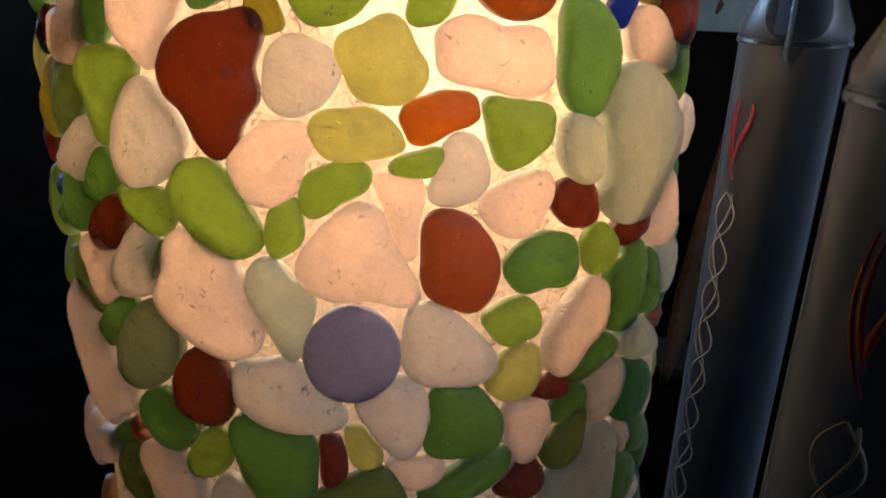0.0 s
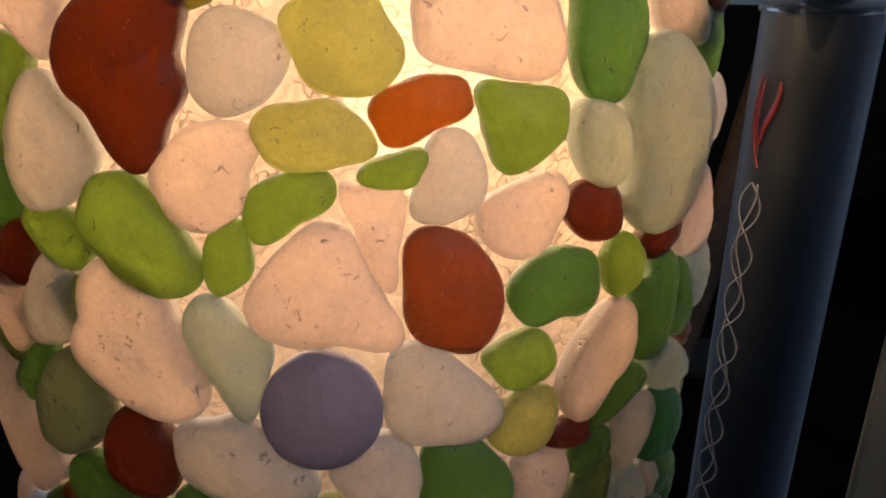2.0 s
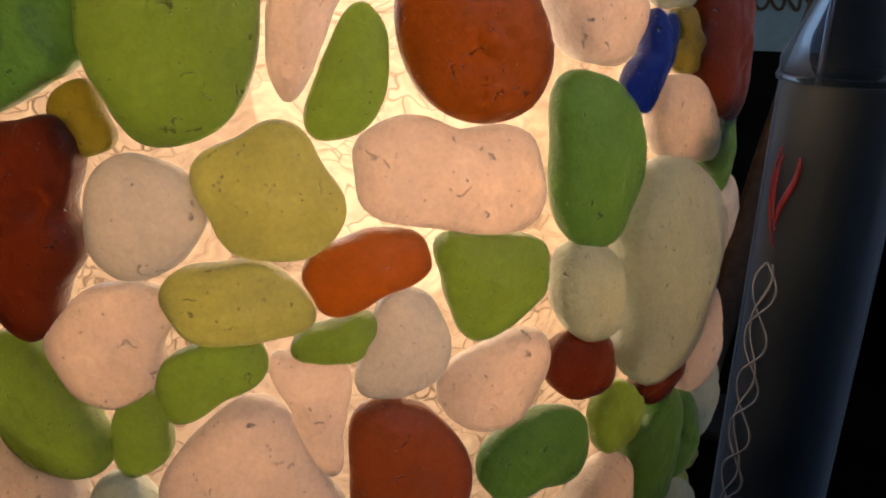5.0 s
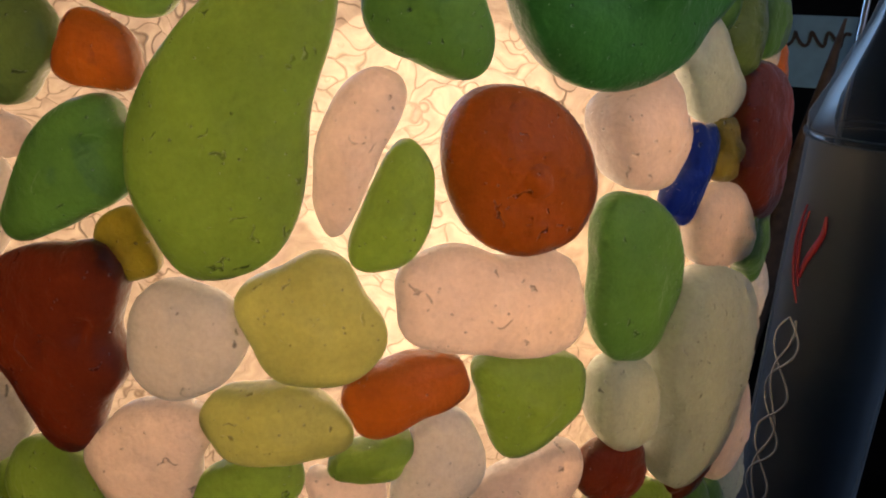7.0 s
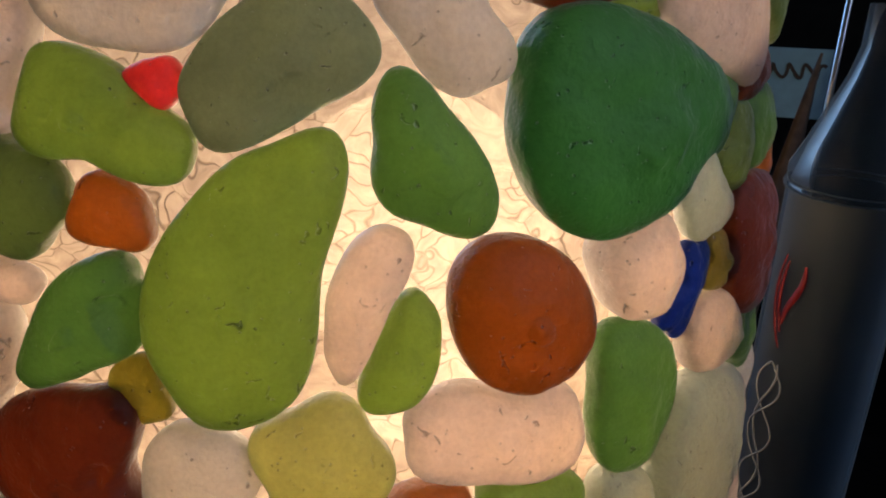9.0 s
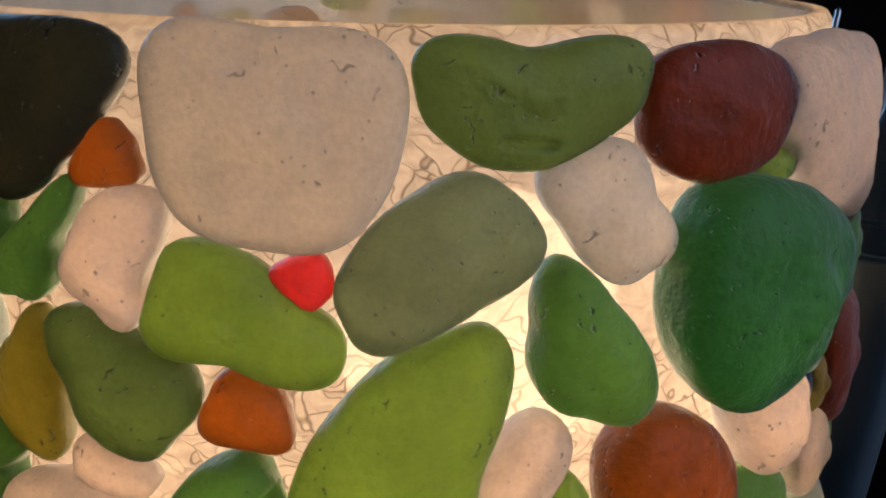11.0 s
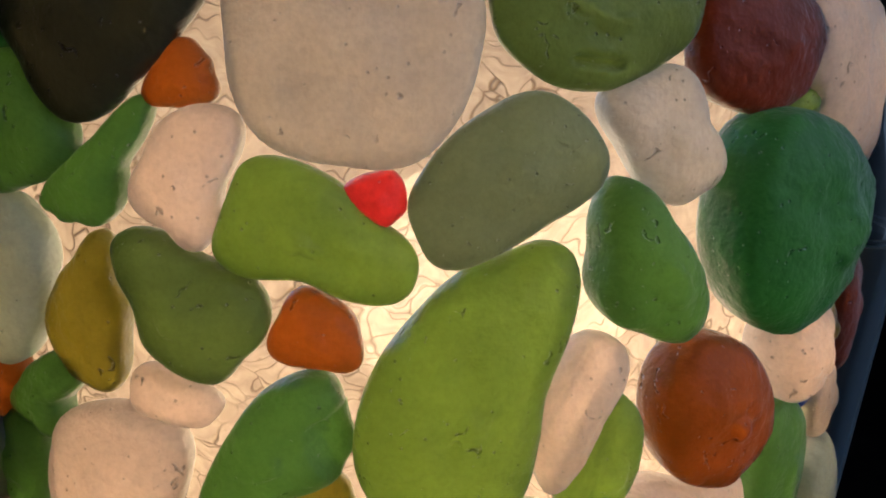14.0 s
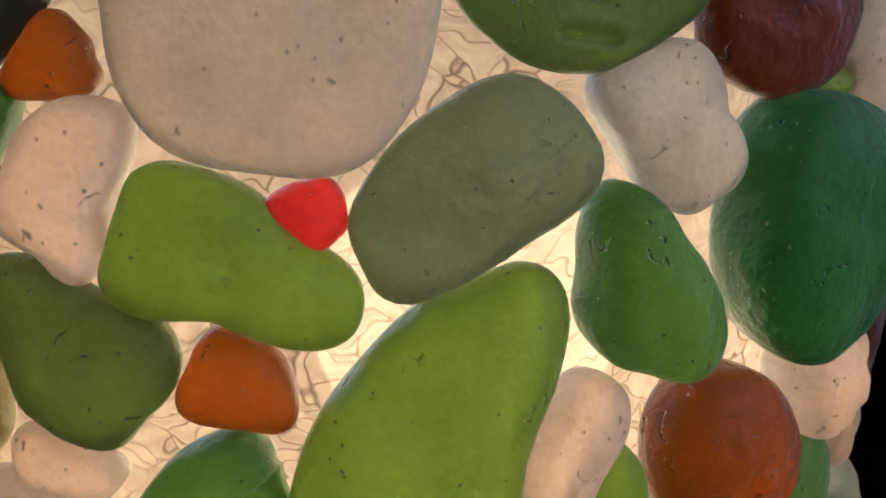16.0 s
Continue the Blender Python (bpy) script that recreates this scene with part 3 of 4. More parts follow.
pebble("pearl", -10.2, 233.4, 8.88, 1.14, 66, "0 0 2 0 -6 1 -1 -1 0 0 0 0 0 -1", wide=1.005, tall=0.916, thick=6.5)
pebble("white", -14.1, 214.6, 9.27, 1.27, 52, "0 0 4 2 7 -2 1 -2 0 -4 0 -1 -1 1", wide=1.047, tall=0.995, thick=6.9, tilt=0.02)
pebble("khaki", -3.3, 221.6, 8.24, 1.40, 173, "0 0 5 2 -3 1 1 -6 -1 0 0 0 1 1", wide=1.020, tall=0.904, thick=7.6, tilt=0.02)
pebble("amber", 7.0, 225.8, 7.17, 1.51, 198, "0 -1 8 1 -6 3 -6 -3 0 -2 -1 1 1 -1", wide=0.995, tall=0.947, thick=7.1)
pebble("lime", 4.5, 215.4, 4.54, 1.57, 197, "0 1 7 0 4 -12 0 4 0 0 0 -2 1 1", wide=1.043, tall=0.904, thick=6.5)
pebble("lime", 17.8, 222.3, 8.92, 1.12, 158, "-1 0 1 2 6 -13 2 -5 -1 0 -1 -2 -2 -2", wide=0.949, tall=0.960, thick=8.1, tilt=0.01)
pebble("aqua", 28.6, 216.6, 8.79, 1.26, 130, "0 0 3 0 0 1 4 0 0 -1 1 0 0 0", wide=0.848, tall=0.984, thick=7.9, tilt=0.06)
pebble("pearl", 10.1, 213.2, 7.55, 1.29, 73, "0 -1 5 1 3 11 -3 -2 1 -2 0 1 0 -1", wide=1.030, tall=0.980, thick=5.9, tilt=-0.01)
pebble("white", 18.6, 204.9, 8.61, 1.22, 203, "0 0 4 0 -5 -8 0 1 0 1 -1 0 1 0", wide=0.993, tall=0.996, thick=6.4)
pebble("brown", 28.7, 203.1, 7.72, 1.33, 150, "0 0 4 1 -1 2 1 -2 -2 0 0 0 0 -1", wide=0.938, tall=0.965, thick=5.2, tilt=0.04)
pebble("lime", -6.3, 209.8, 6.65, 1.54, 213, "0 -1 8 -1 -4 10 -4 2 -1 -1 1 0 -1 -1", wide=1.055, tall=0.996, thick=5.5, tilt=0.01)
pebble("lime", -12.7, 199.7, 5.99, 1.47, 74, "0 0 5 1 1 3 3 -3 -1 -1 0 0 0 0", wide=0.973, tall=0.984, thick=5.0, tilt=-0.01)
pebble("lime", -22.3, 202.8, 11.17, 1.36, 135, "0 0 6 -1 -5 -1 -3 3 0 -2 1 -1 1 0", wide=1.001, tall=0.985, thick=7.6, tilt=0.01)
pebble("white", -3.1, 192.9, 12.12, 1.16, 137, "1 0 -1 1 -18 -7 3 4 -1 0 4 1 -1 -1", wide=1.057, tall=0.983, thick=8.0, tilt=0.01)
pebble("white", 2.6, 205.0, 6.79, 1.88, 102, "1 0 8 -4 -20 13 -2 3 -3 0 3 -5 1 -3", wide=1.025, tall=0.997, thick=5.6)
pebble("rust", 10.2, 192.1, 11.18, 1.38, 108, "0 0 5 -1 4 0 2 3 -2 1 0 0 0 1", wide=1.049, tall=0.963, thick=7.6, tilt=-0.01)
pebble("green", 23.3, 189.4, 9.67, 1.29, 180, "0 -1 6 0 2 5 -4 -1 2 -3 1 0 0 1", wide=0.977, tall=0.981, thick=6.6, tilt=0.01)
pebble("lime", 34.8, 189.2, 7.97, 1.16, 142, "0 0 3 0 1 -5 0 1 0 2 0 0 0 0", wide=0.930, tall=0.939, thick=4.8, tilt=0.05)
pebble("white", 30.7, 169.9, 11.45, 1.42, 47, "0 1 7 -2 -5 -2 -3 5 3 0 0 -2 0 0", wide=0.956, tall=1.025, thick=7.6, tilt=0.03)
pebble("green", 42.6, 175.3, 12.30, 1.24, 84, "0 0 4 -2 -2 -3 0 1 6 -3 0 4 -1 2", wide=0.941, tall=0.998, thick=6.9, tilt=0.05)
pebble("brown", 43.1, 193.6, 7.04, 1.51, 198, "0 4 10 2 8 -14 -12 -4 -1 1 -1 -2 -4 2")
pebble("white", 52.2, 194.1, 12.88, 1.49, 133, "0 0 6 -2 -3 -9 5 3 3 2 -1 2 0 -1")
pebble("green", 51.4, 170.7, 9.17, 1.39, 112, "-2 -2 8 -2 12 -13 9 5 -1 4 -3 -1 1 -3")
pebble("aqua", 59.0, 174.1, 12.29, 1.37, 140, "0 0 4 2 -2 1 0 -3 1 2 0 0 0 1")
pebble("white", 55.8, 213.9, 8.44, 1.05, 126, "0 0 1 0 0 -5 6 1 0 1 0 0 1 -1")
pebble("lime", 49.4, 238.0, 6.23, 1.94, 192, "0 1 7 2 6 -11 1 -2 2 -1 -1 -2 0 -1")
pebble("green", 54.4, 234.1, 8.46, 1.26, 102, "1 0 2 0 -8 -15 3 2 -2 0 -2 3 0 -2")
pebble("aqua", 62.9, 244.6, 6.53, 1.23, 179, "0 0 3 1 1 -5 -1 -5 1 0 0 0 -1 0")
pebble("aqua", 49.7, 154.7, 11.01, 2.61, 151, "1 0 8 1 -13 -2 2 0 -2 1 2 1 -1 0")
pebble("brown", 62.3, 154.5, 6.14, 2.07, 138, "0 -1 8 1 1 13 -1 2 1 2 -3 0 -1 0")
pebble("white", 63.2, 122.1, 6.41, 3.64, 77, "25 0 -26 1 20 -3 25 -4 -3 2 -1 3 13 0")
pebble("green", 35.6, 158.4, 7.43, 1.65, 195, "0 -1 7 2 4 16 0 -2 0 1 -3 2 1 0")
pebble("pearl", 39.1, 145.6, 9.62, 1.05, 76, "0 0 1 0 -7 0 0 -2 1 -1 0 0 0 0")
pebble("teal", 49.5, 137.6, 12.32, 1.39, 148, "0 0 3 1 -8 -5 -2 -4 -3 -4 -1 -1 0 -1")
pebble("green", 30.9, 146.0, 6.03, 1.18, 198, "0 0 3 0 5 4 -2 2 0 -1 0 1 0 0")
pebble("moss", 30.5, 133.8, 8.21, 1.27, 53, "-1 -1 1 -2 13 -1 6 4 1 3 0 1 1 1")
pebble("aqua", 36.3, 116.3, 17.03, 1.19, 115, "-1 0 -1 -1 -15 -4 -3 -2 -3 -2 1 -2 0 -1")
pebble("white", 48.5, 121.6, 6.17, 1.60, 128, "-1 0 5 0 12 3 2 2 1 0 2 1 1 1")
pebble("green", 55.0, 116.6, 9.97, 1.90, 140, "1 0 9 1 -10 -3 0 -2 1 -2 2 0 0 0")
pebble("green", 49.9, 104.3, 10.82, 1.34, 142, "0 0 3 0 -2 -10 2 0 -1 -2 -1 0 0 -1")
pebble("white", 58.7, 90.6, 8.33, 1.96, 151, "1 0 8 1 -9 3 2 1 -2 0 2 -1 -1 0")
pebble("brown", 26.8, 153.0, 5.15, 1.54, 168, "0 -1 7 1 5 7 -2 -1 1 2 -1 1 0 0")
pebble("white", 22.4, 143.0, 8.65, 1.39, 102, "0 0 4 -1 -5 10 -1 2 -3 1 -1 0 0 -1")
pebble("brown", 22.6, 126.0, 7.11, 1.16, 170, "0 0 1 -1 3 11 4 3 0 2 -1 1 0 1")
pebble("green", 13.4, 131.6, 8.68, 1.98, 201, "0 1 9 1 5 -6 0 -2 2 -2 0 -2 0 -1")
pebble("green", 11.8, 148.6, 11.04, 1.15, 125, "0 -1 3 -1 4 -10 6 1 2 3 0 1 1 -1")
pebble("pearl", 8.8, 169.9, 11.37, 1.34, 135, "0 0 4 0 -2 -11 1 -1 1 0 -1 0 0 0", wide=1.031, tall=0.981, thick=7.7, tilt=-0.01)
pebble("lime", 19.0, 174.9, 7.46, 1.18, 168, "0 0 2 0 3 0 4 -2 1 1 1 0 1 0", wide=0.991, tall=0.967, thick=5.8)
pebble("khaki", 19.8, 160.1, 8.34, 1.07, 55, "0 0 1 0 6 1 1 -2 1 -1 1 1 0 0", wide=0.988, tall=0.953, thick=6.1)
pebble("violet", -3.9, 169.4, 11.81, 1.12, 85, "0 0 2 0 1 0 0 0 0 0 0 0 0 0", wide=1.060, tall=0.989, thick=8.0, tilt=0.01)
pebble("pearl", 2.1, 152.7, 9.99, 1.32, 105, "0 0 4 0 -11 0 0 -2 0 -1 2 0 0 1")
pebble("khaki", -2.6, 142.6, 5.37, 1.56, 115, "-1 1 9 1 10 -3 -2 -1 -2 1 0 2 0 1")
pebble("brown", -6.9, 138.6, 5.68, 1.90, 92, "0 -1 11 1 1 6 -4 0 -1 0 -1 -1 0 -1")
pebble("pearl", -13.2, 156.7, 11.72, 1.37, 157, "1 0 4 0 -6 2 5 1 0 -3 0 -1 0 -1", wide=1.034, tall=0.984, thick=7.9, tilt=0.01)
pebble("green", -15.1, 137.0, 12.68, 1.28, 111, "0 0 3 1 -3 13 0 3 3 2 -2 -3 0 0")
pebble("moss", -2.2, 127.5, 10.45, 1.30, 182, "0 1 3 3 10 8 0 -5 2 0 1 0 2 -2")
pebble("white", 5.3, 135.3, 6.38, 1.32, 170, "0 0 4 0 6 -7 0 -2 2 1 0 -1 0 -1")
pebble("aqua", -13.3, 180.9, 9.10, 1.64, 108, "1 0 5 3 -5 12 5 -6 0 -1 -1 -2 0 2", wide=1.016, tall=1.020, thick=6.8)
pebble("white", -24.3, 181.0, 14.92, 1.23, 119, "0 0 4 -1 -3 -11 2 0 3 2 -1 1 -1 1", wide=0.993, tall=1.000, thick=8.5)
pebble("olive", -35.9, 162.6, 12.29, 1.46, 54, "0 0 6 0 -2 4 0 2 0 1 0 0 0 0")
pebble("brown", -26.1, 155.3, 10.16, 1.19, 76, "0 0 3 1 5 1 -1 -1 0 0 0 1 0 -1")
pebble("green", -33.8, 142.2, 9.34, 1.11, 161, "0 0 1 -1 -1 3 3 4 0 -2 -1 1 0 0")
pebble("lime", -25.9, 135.6, 7.55, 1.52, 51, "0 0 7 1 -5 3 -1 -1 -1 0 0 0 0 0")
pebble("white", -33.6, 124.2, 11.26, 1.16, 153, "0 0 1 -1 1 -3 6 5 0 1 0 0 0 -1")
pebble("moss", -43.5, 117.3, 8.86, 1.14, 101, "-2 3 2 7 14 -8 1 -9 -4 -5 -2 -2 -4 -1")
pebble("pearl", -22.6, 123.6, 6.84, 1.17, 223, "0 0 2 0 6 4 0 0 0 2 0 1 0 0")
pebble("white", -51.3, 152.3, 17.56, 1.45, 128, "0 0 11 -1 1 0 -15 2 0 1 0 -1 1 0")
pebble("green", -44.2, 165.6, 7.09, 2.39, 45, "-1 1 13 3 11 1 -3 -6 0 3 2 0 0 -2")
pebble("white", -45.7, 181.2, 9.32, 1.20, 75, "-1 -1 -2 5 1 -14 10 -5 1 -4 -3 -2 -2 -4")
pebble("pearl", -36.6, 185.0, 9.55, 1.46, 53, "0 -1 6 0 -1 9 0 0 -2 -1 -1 -1 0 0")
pebble("lime", -32.7, 188.1, 4.26, 1.46, 75, "0 0 4 2 -11 -11 0 -2 -1 -1 0 3 -1 1")
pebble("brown", -42.8, 193.0, 7.80, 1.51, 216, "0 0 5 2 4 -7 2 -2 1 0 -1 -2 0 0")
pebble("lime", -33.5, 200.3, 7.30, 1.46, 164, "0 0 5 1 8 0 1 -2 1 -1 2 1 0 -1")
pebble("pearl", -32.7, 217.2, 11.56, 1.20, 68, "0 0 2 0 -5 8 0 3 0 2 0 -1 -1 0")
pebble("lime", -40.7, 227.8, 10.01, 1.18, 69, "1 3 3 -2 -11 -24 -2 6 0 2 -3 4 4 0")
pebble("white", -31.7, 246.5, 11.22, 1.18, 75, "0 1 2 -3 -5 -8 -5 4 2 -2 -2 2 1 2")
pebble("green", -42.1, 244.2, 6.80, 1.37, 79, "0 0 6 1 3 3 -3 -1 0 0 0 0 0 0")
pebble("white", -50.6, 237.8, 9.12, 1.42, 183, "0 1 6 0 -2 -7 -3 2 0 -1 -2 0 0 1")
pebble("moss", -52.2, 222.9, 9.38, 1.20, 48, "1 1 4 1 -8 -7 4 5 3 1 2 1 1 -3")
pebble("pearl", -50.2, 209.4, 9.34, 1.92, 209, "-1 0 6 2 7 -12 5 -4 3 3 -2 -4 1 -2")
pebble("green", -43.8, 204.6, 6.85, 1.48, 222, "0 1 4 1 13 -3 -1 -3 3 1 1 -2 0 -1")
pebble("green", -51.6, 195.2, 9.12, 1.26, 190, "0 0 3 0 -10 2 1 2 -1 0 1 -1 -1 -1")
pebble("moss", -53.8, 173.4, 7.17, 2.71, 151, "4 3 13 -9 -20 14 4 10 0 -4 -1 -1 -2 -5")
pebble("green", -64.5, 236.6, 6.46, 1.79, 154, "-2 -2 -11 0 -13 -1 19 -2 -10 -6 0 9 5 -5")
pebble("brown", -62.9, 237.0, 6.64, 1.39, 216, "0 0 5 2 6 -12 5 -2 0 1 -1 -3 0 -2")
pebble("yellow", -60.5, 219.5, 9.50, 1.68, 52, "-1 -1 7 1 7 8 0 1 0 0 0 2 0 0")
pebble("white", -67.4, 223.7, 1.79, 10.51, 92, "1 0 20 -1 -3 2 0 -4 -2 1 -1 -2 0 0")
pebble("blue", -64.4, 194.4, 4.45, 1.68, 189, "-1 0 6 0 -17 -1 -7 2 -6 -2 1 0 2 -2")
pebble("green", -62.5, 187.7, 5.71, 1.74, 200, "0 0 8 3 10 1 -2 -3 2 0 1 -1 -1 -1")
pebble("white", -56.3, 118.9, 11.66, 2.21, 204, "1 1 4 -4 0 3 10 5 -2 -4 0 2 0 1")
pebble("green", -46.4, 128.3, 5.48, 1.96, 215, "0 1 11 2 9 -2 -7 1 3 -1 -2 0 -1 0")
pebble("rust", -41.7, 133.2, 3.50, 1.25, 152, "1 4 1 -9 -16 -3 3 10 3 -3 1 3 2 -4")
pebble("amber", -44.4, 254.5, 4.87, 1.34, 99, "0 2 8 -3 -13 5 -5 14 3 3 -1 -3 -1 -2")
pebble("green", -38.8, 256.1, 5.72, 1.46, 45, "-1 3 8 4 12 6 2 -13 -3 -2 -1 1 1 -3")
pebble("white", -27.0, 259.4, 5.16, 1.60, 171, "0 1 9 -2 -9 -3 -6 4 1 -1 0 0 1 -1", wide=0.929, tall=0.909, thick=4.0, tilt=0.01)
pebble("pearl", -47.1, 242.1, 8.96, 1.60, 219, "0 0 6 0 6 1 4 1 -2 2 1 0 0 0")

# the far side of the rim, sunk into the glue so that the colours show on the inside
for colour, deg, height, size, stretch, turn in (
        ("rust", 216, 298, 6.5, 1.2, 80), ("khaki", 207, 297, 7.0, 1.1, 20), ("amber", 195, 297, 8.2, 1.3, 170), ("white", 182, 294, 7.5, 1.2, 10),
        ("lime", 183, 307, 5.5, 1.8, 0), ("khaki", 168, 297, 8.0, 1.2, 30), ("amber", 155.5, 296, 4.3, 1.2, 90), ("lime", 144, 300, 7.6, 1.2, 100),
        ("amber", 133, 298, 5.2, 1.2, 140), ("white", 126, 305, 6.0, 1.4, 60), ("lime", 120, 299, 4.6, 1.2, 0), ("rust", 106, 304, 9.0, 1.1, 90), ("khaki", 88, 304, 8.5, 1.2, 90)):
    pebble(colour, deg, height, size * 1.15, stretch, turn, "0 0 3 -2 5 -6 3 2 -1 2", thick=9.0, lift=-1.5)

# the rest of the far side, which no one looks at closely
rng = random.Random(4)
palette = ["white", "white", "pearl", "aqua", "green", "lime", "moss", "green", "brown", "amber", "khaki", "teal", "lime", "rust", "yellow", "blue"]


def free_spot(deg, height, size):
    for d, hgt, s in PLACED:
        dx = (deg - d + 180) % 360 - 180
        if math.hypot(radians(dx) * 96, height - hgt) < (size + s) * 0.98 + 0.8:
            return False
    return True


for size, tries in ((11.0, 2500), (8.5, 2500), (6.0, 2500)):
    for _ in range(tries):
        deg, height = rng.uniform(66, 294), rng.uniform(8 + size, 310 - size)
        if free_spot(deg, height, size) and len(PLACED) < 300:
            shape = " ".join(str(int(rng.gauss(0, sd))) for sd in (0, 0, 3, 3, 6, 6, 3, 3, 2, 2))
            pebble(rng.choice(palette), deg, height, size, rng.uniform(1.0, 1.6), rng.uniform(0, 180), shape, fine=abs(deg - 180) > 105)


# ---- the bottles behind ----
def on_tube(r, ang, z, off=0.0004):
    return Vector(((r + off) * math.sin(ang), -(r + off) * math.cos(ang), z))


def ribbon(points, widths, r, parent, name, mat, label=""):
    """A printed stroke that lies on a round bottle: (angle, z) pairs with a width for each."""
    bm = bmesh.new()
    rows = []
    for i, (a, z) in enumerate(points):
        a0, z0 = points[max(i - 1, 0)]
        a1, z1 = points[min(i + 1, len(points) - 1)]
        d = Vector(((a1 - a0) * r, z1 - z0)).normalized()
        w = widths[i] / 2
        rows.append([bm.verts.new(on_tube(r, a - d.y * w / r * sgn, z + d.x * w * sgn, off)) for sgn, off in ((-1, 0.0001), (-1, 0.0004), (1, 0.0004), (1, 0.0001))])
    for p, q in zip(rows, rows[1:]):
        for k in range(3):
            bm.faces.new((p[k], p[k + 1], q[k + 1], q[k]))
    return part(name, bm, mat, parent, label)


def sweep(f, n=24):
    return [f(i / (n - 1)) for i in range(n)]


BOTTLE_R, LIP_Z = 0.0205, 0.2345


def slim_bottle(x, y, turn):
    ob = tagged(new("bottle"), "slim cloudy plastic bottle printed with a red flourish and pale spiral", "bottle", "bottles behind the lamp")
    r = BOTTLE_R
    wall = [(0.0, 0.002), (r - 0.002, 0.002), (r, 0.004), (r, LIP_Z - 0.003), (r, LIP_Z - 0.001), (r - 0.0012, LIP_Z - 0.001),
            (r - 0.0012, 0.006), (0.0, 0.006)]
    part("body", lathe(wall, 64), MAT_PLASTIC, ob)
    part("lip", lathe([(r - 0.0011, LIP_Z - 0.0012), (r + 0.0009, LIP_Z - 0.0012), (r + 0.0013, LIP_Z), (r + 0.0009, LIP_Z + 0.0012), (r - 0.0011, LIP_Z + 0.0012)], 64, True), MAT_PLASTIC, ob)
    part("shoulder", lathe([(r + 0.0004, LIP_Z + 0.001), (r + 0.0006, LIP_Z + 0.006), (r - 0.003, LIP_Z + 0.014), (0.009, LIP_Z + 0.036), (0.007, LIP_Z + 0.045), (0.007, LIP_Z + 0.058),
                            (0.0055, LIP_Z + 0.058), (0.0055, LIP_Z + 0.045), (0.0078, LIP_Z + 0.036), (r - 0.0042, LIP_Z + 0.0135), (r - 0.0010, LIP_Z + 0.001)], 64, True), MAT_PLASTIC, ob)
    a0 = turn
    zf = LIP_Z - 0.022
    fl = [sweep(lambda u: (a0 - 0.17 - 0.13 * math.sin(u * 3.0) + 0.20 * u * u, zf - 0.034 * u)),
          sweep(lambda u: (a0 - 0.10 - 0.10 * math.sin(u * 2.6) + 0.13 * u * u, zf - 0.002 - 0.026 * u)),
          sweep(lambda u: (a0 + 0.20 - 0.22 * u ** 1.4 + 0.04 * math.sin(u * 6), zf - 0.002 - 0.023 * u))]
    for pts, w in zip(fl, (0.0010, 0.0012, 0.0018)):
        ribbon(pts, [w * (0.35 + 0.9 * math.sin(math.pi * (i + 1) / 26)) for i in range(24)], r, ob, "flourish", MAT_RED, "red printed flourish")
    for ph, amp in ((0.0, 0.26), (math.pi, 0.26), (0.9, 0.15)):
        pts = sweep(lambda u: (a0 - 0.05 + amp * math.sin(ph + u * 27.0), zf - 0.040 - 0.17 * u), 180)
        ribbon(pts, [0.0008] * 180, r, ob, "spiral_line", MAT_WHITE, "pale printed spiral line")
    ob.matrix_world = pose(x, y, 0.0)
    return ob


slim_bottle(0.1675, 0.0375, radians(-71))
slim_bottle(0.1100, -0.1260, radians(-54))

# ---- the card on its stand, far behind ----
sign = tagged(new("place_card"), "pale card with dark looping handwriting on a thin metal stand", "card")
part("card", box(0.056, 0.0012, 0.036, (0, 0, -0.003), 0.0003), MAT_CARD, sign, "pale card with blue daylight put into its colour", False)
part("pole", lathe([(0.0, -0.248), (0.0016, -0.248), (0.0016, 0.05), (0.0, 0.052)], 16), MAT_STEEL, sign)
sign.children[-1].location = (0.0305, 0.002, 0.0)
part("foot", box(0.09, 0.05, 0.006, (0.0, 0.0, -0.246), 0.001), MAT_BLACK, sign, "", False)


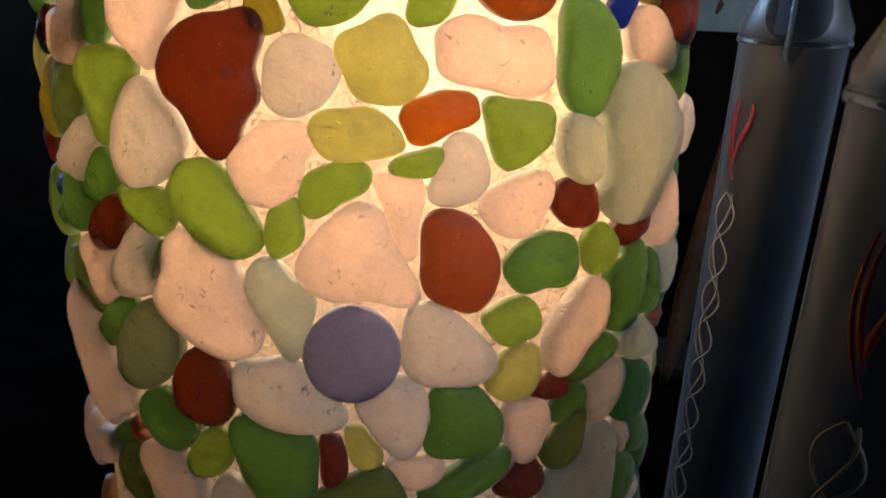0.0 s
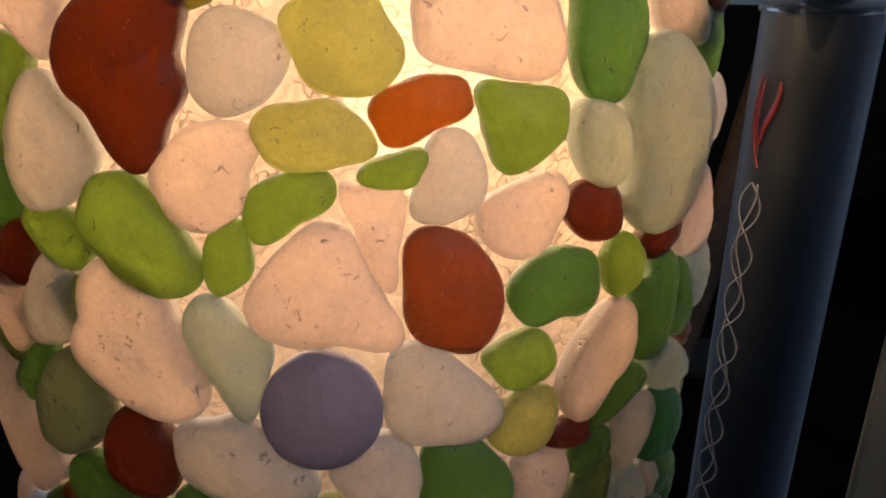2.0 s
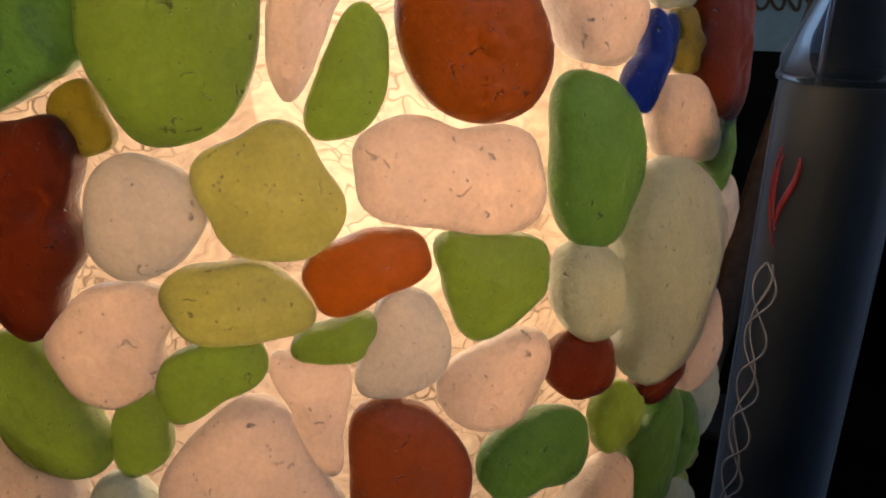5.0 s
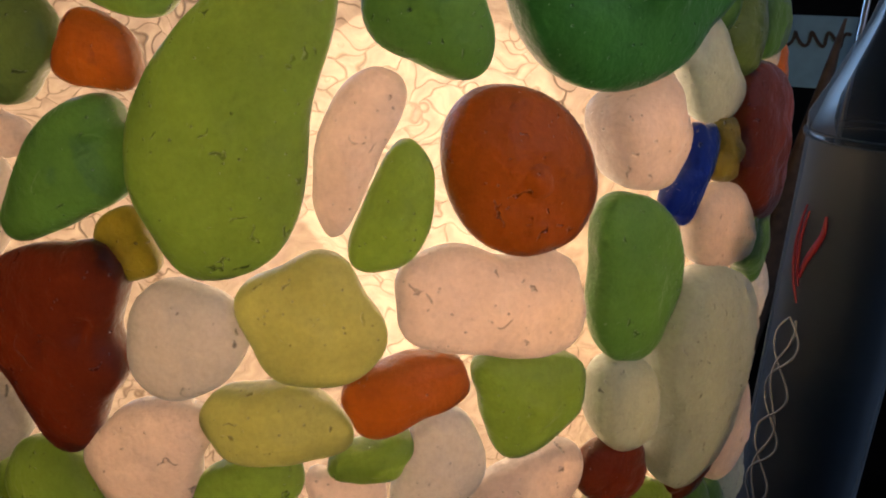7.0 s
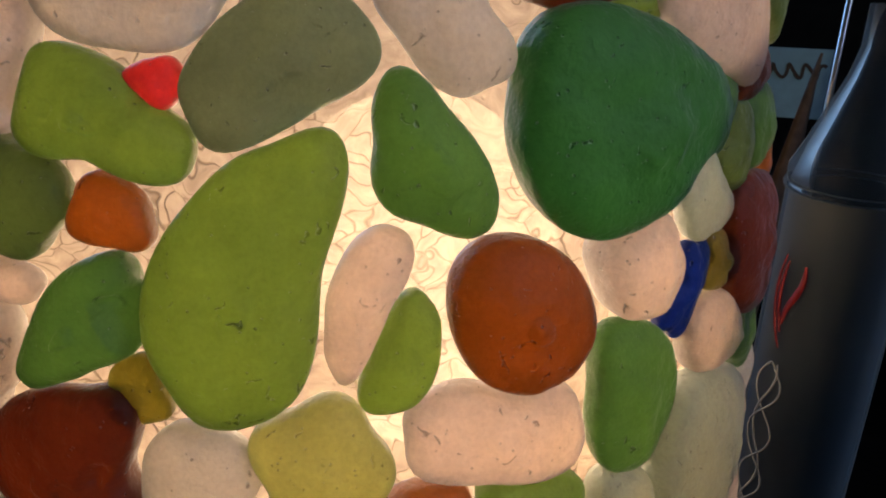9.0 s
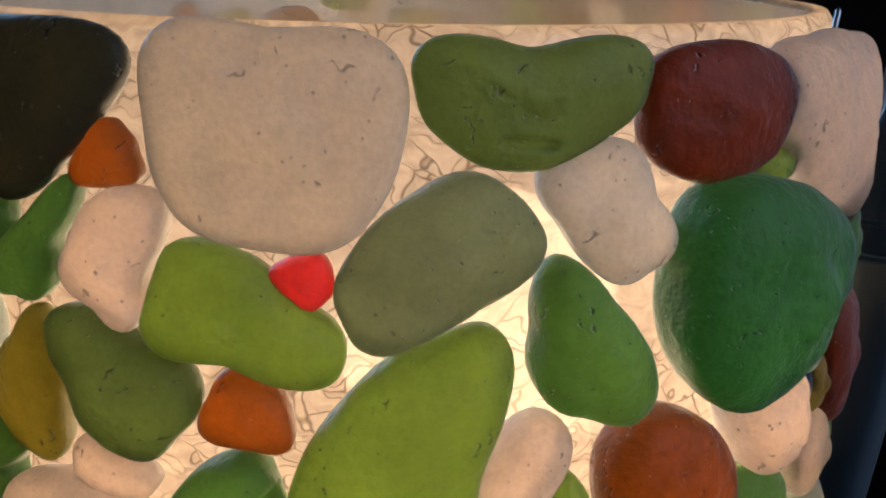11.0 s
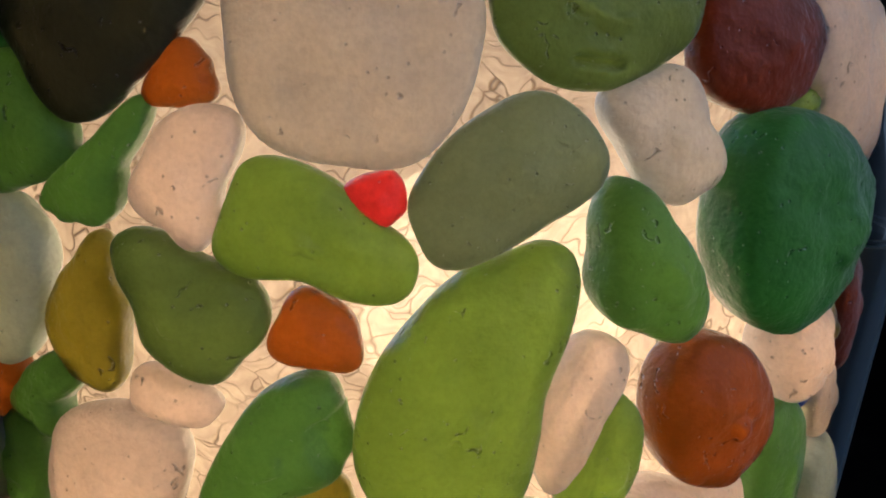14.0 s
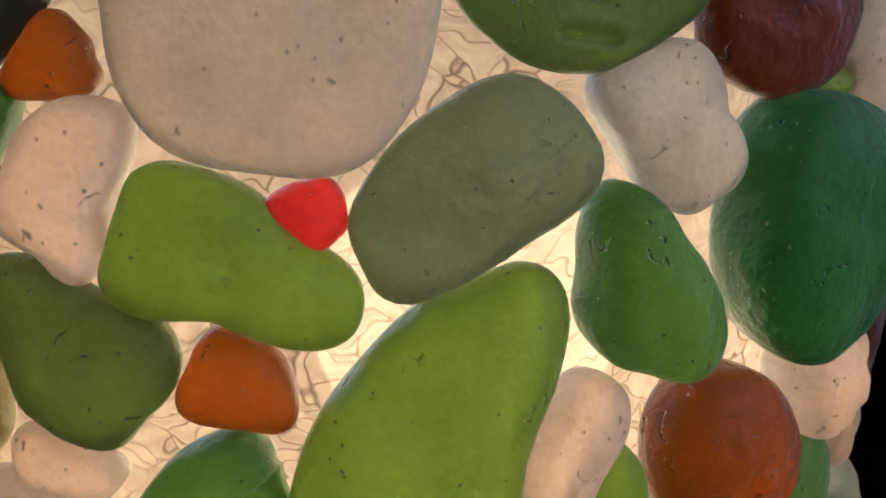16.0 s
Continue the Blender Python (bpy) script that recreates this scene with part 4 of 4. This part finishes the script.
def pen_stroke(f, width, n=40):
    bm = bmesh.new()
    rows = []
    pts = [f(i / (n - 1)) for i in range(n)]
    for i, (px, pz) in enumerate(pts):
        qx, qz = pts[min(i + 1, n - 1)]
        rx, rz = pts[max(i - 1, 0)]
        d = Vector((qx - rx, qz - rz)).normalized() * width / 2
        rows.append([bm.verts.new((px - d.y, yy, pz + d.x)) for yy in (-0.0007, -0.0010)] + [bm.verts.new((px + d.y, yy, pz - d.x)) for yy in (-0.0010, -0.0007)])
    for p, q in zip(rows, rows[1:]):
        for k in range(3):
            bm.faces.new((p[k], p[k + 1], q[k + 1], q[k]))
    part("handwriting", bm, MAT_INK, sign, "dark looping pen stroke", False)


pen_stroke(lambda u: (-0.026 + 0.052 * u + 0.0012 * math.sin(u * 44), 0.0035 + 0.0034 * math.sin(u * 40)), 0.0017, 160)
pen_stroke(lambda u: (-0.010 - 0.003 * math.sin(u * 3.1), 0.002 - 0.012 * math.sin(u * 2.6)), 0.0017)
sign.matrix_world = pose(0.2195, 0.193, 0.2495, 0, 0, -22)

# a dried leaf that stands in front of the card
leaf = tagged(new("dried_leaf"), "dry dark leaf with an amber tip standing before the card", "leaf")
bm = bmesh.new()
rows = []
for i in range(25):
    u = i / 24
    w = 0.013 * math.sin(math.pi * min(1, u * 0.94 + 0.06)) ** 0.8 * (1 - 0.35 * u) + 0.0006
    curl = 0.006 * math.sin(u * 2.2)
    rows.append([bm.verts.new((0.004 * u + k * w, -curl + 0.25 * abs(k) * w + off, 0.266 * u)) for k, off in ((-1, 0), (-0.5, -0.0008), (0, -0.0012), (0.5, -0.0008), (1, 0), (0.5, 0.0004), (-0.5, 0.0004))])
for p, q in zip(rows, rows[1:]):
    for k in range(7):
        bm.faces.new((p[k], p[(k + 1) % 7], q[(k + 1) % 7], q[k]))
bm.faces.new(rows[0])
bm.faces.new(rows[-1])
part("blade", bm, MAT_LEAF, leaf)
leaf.matrix_world = pose(0.1960, 0.165, 0.0005, 0, 6, 10)
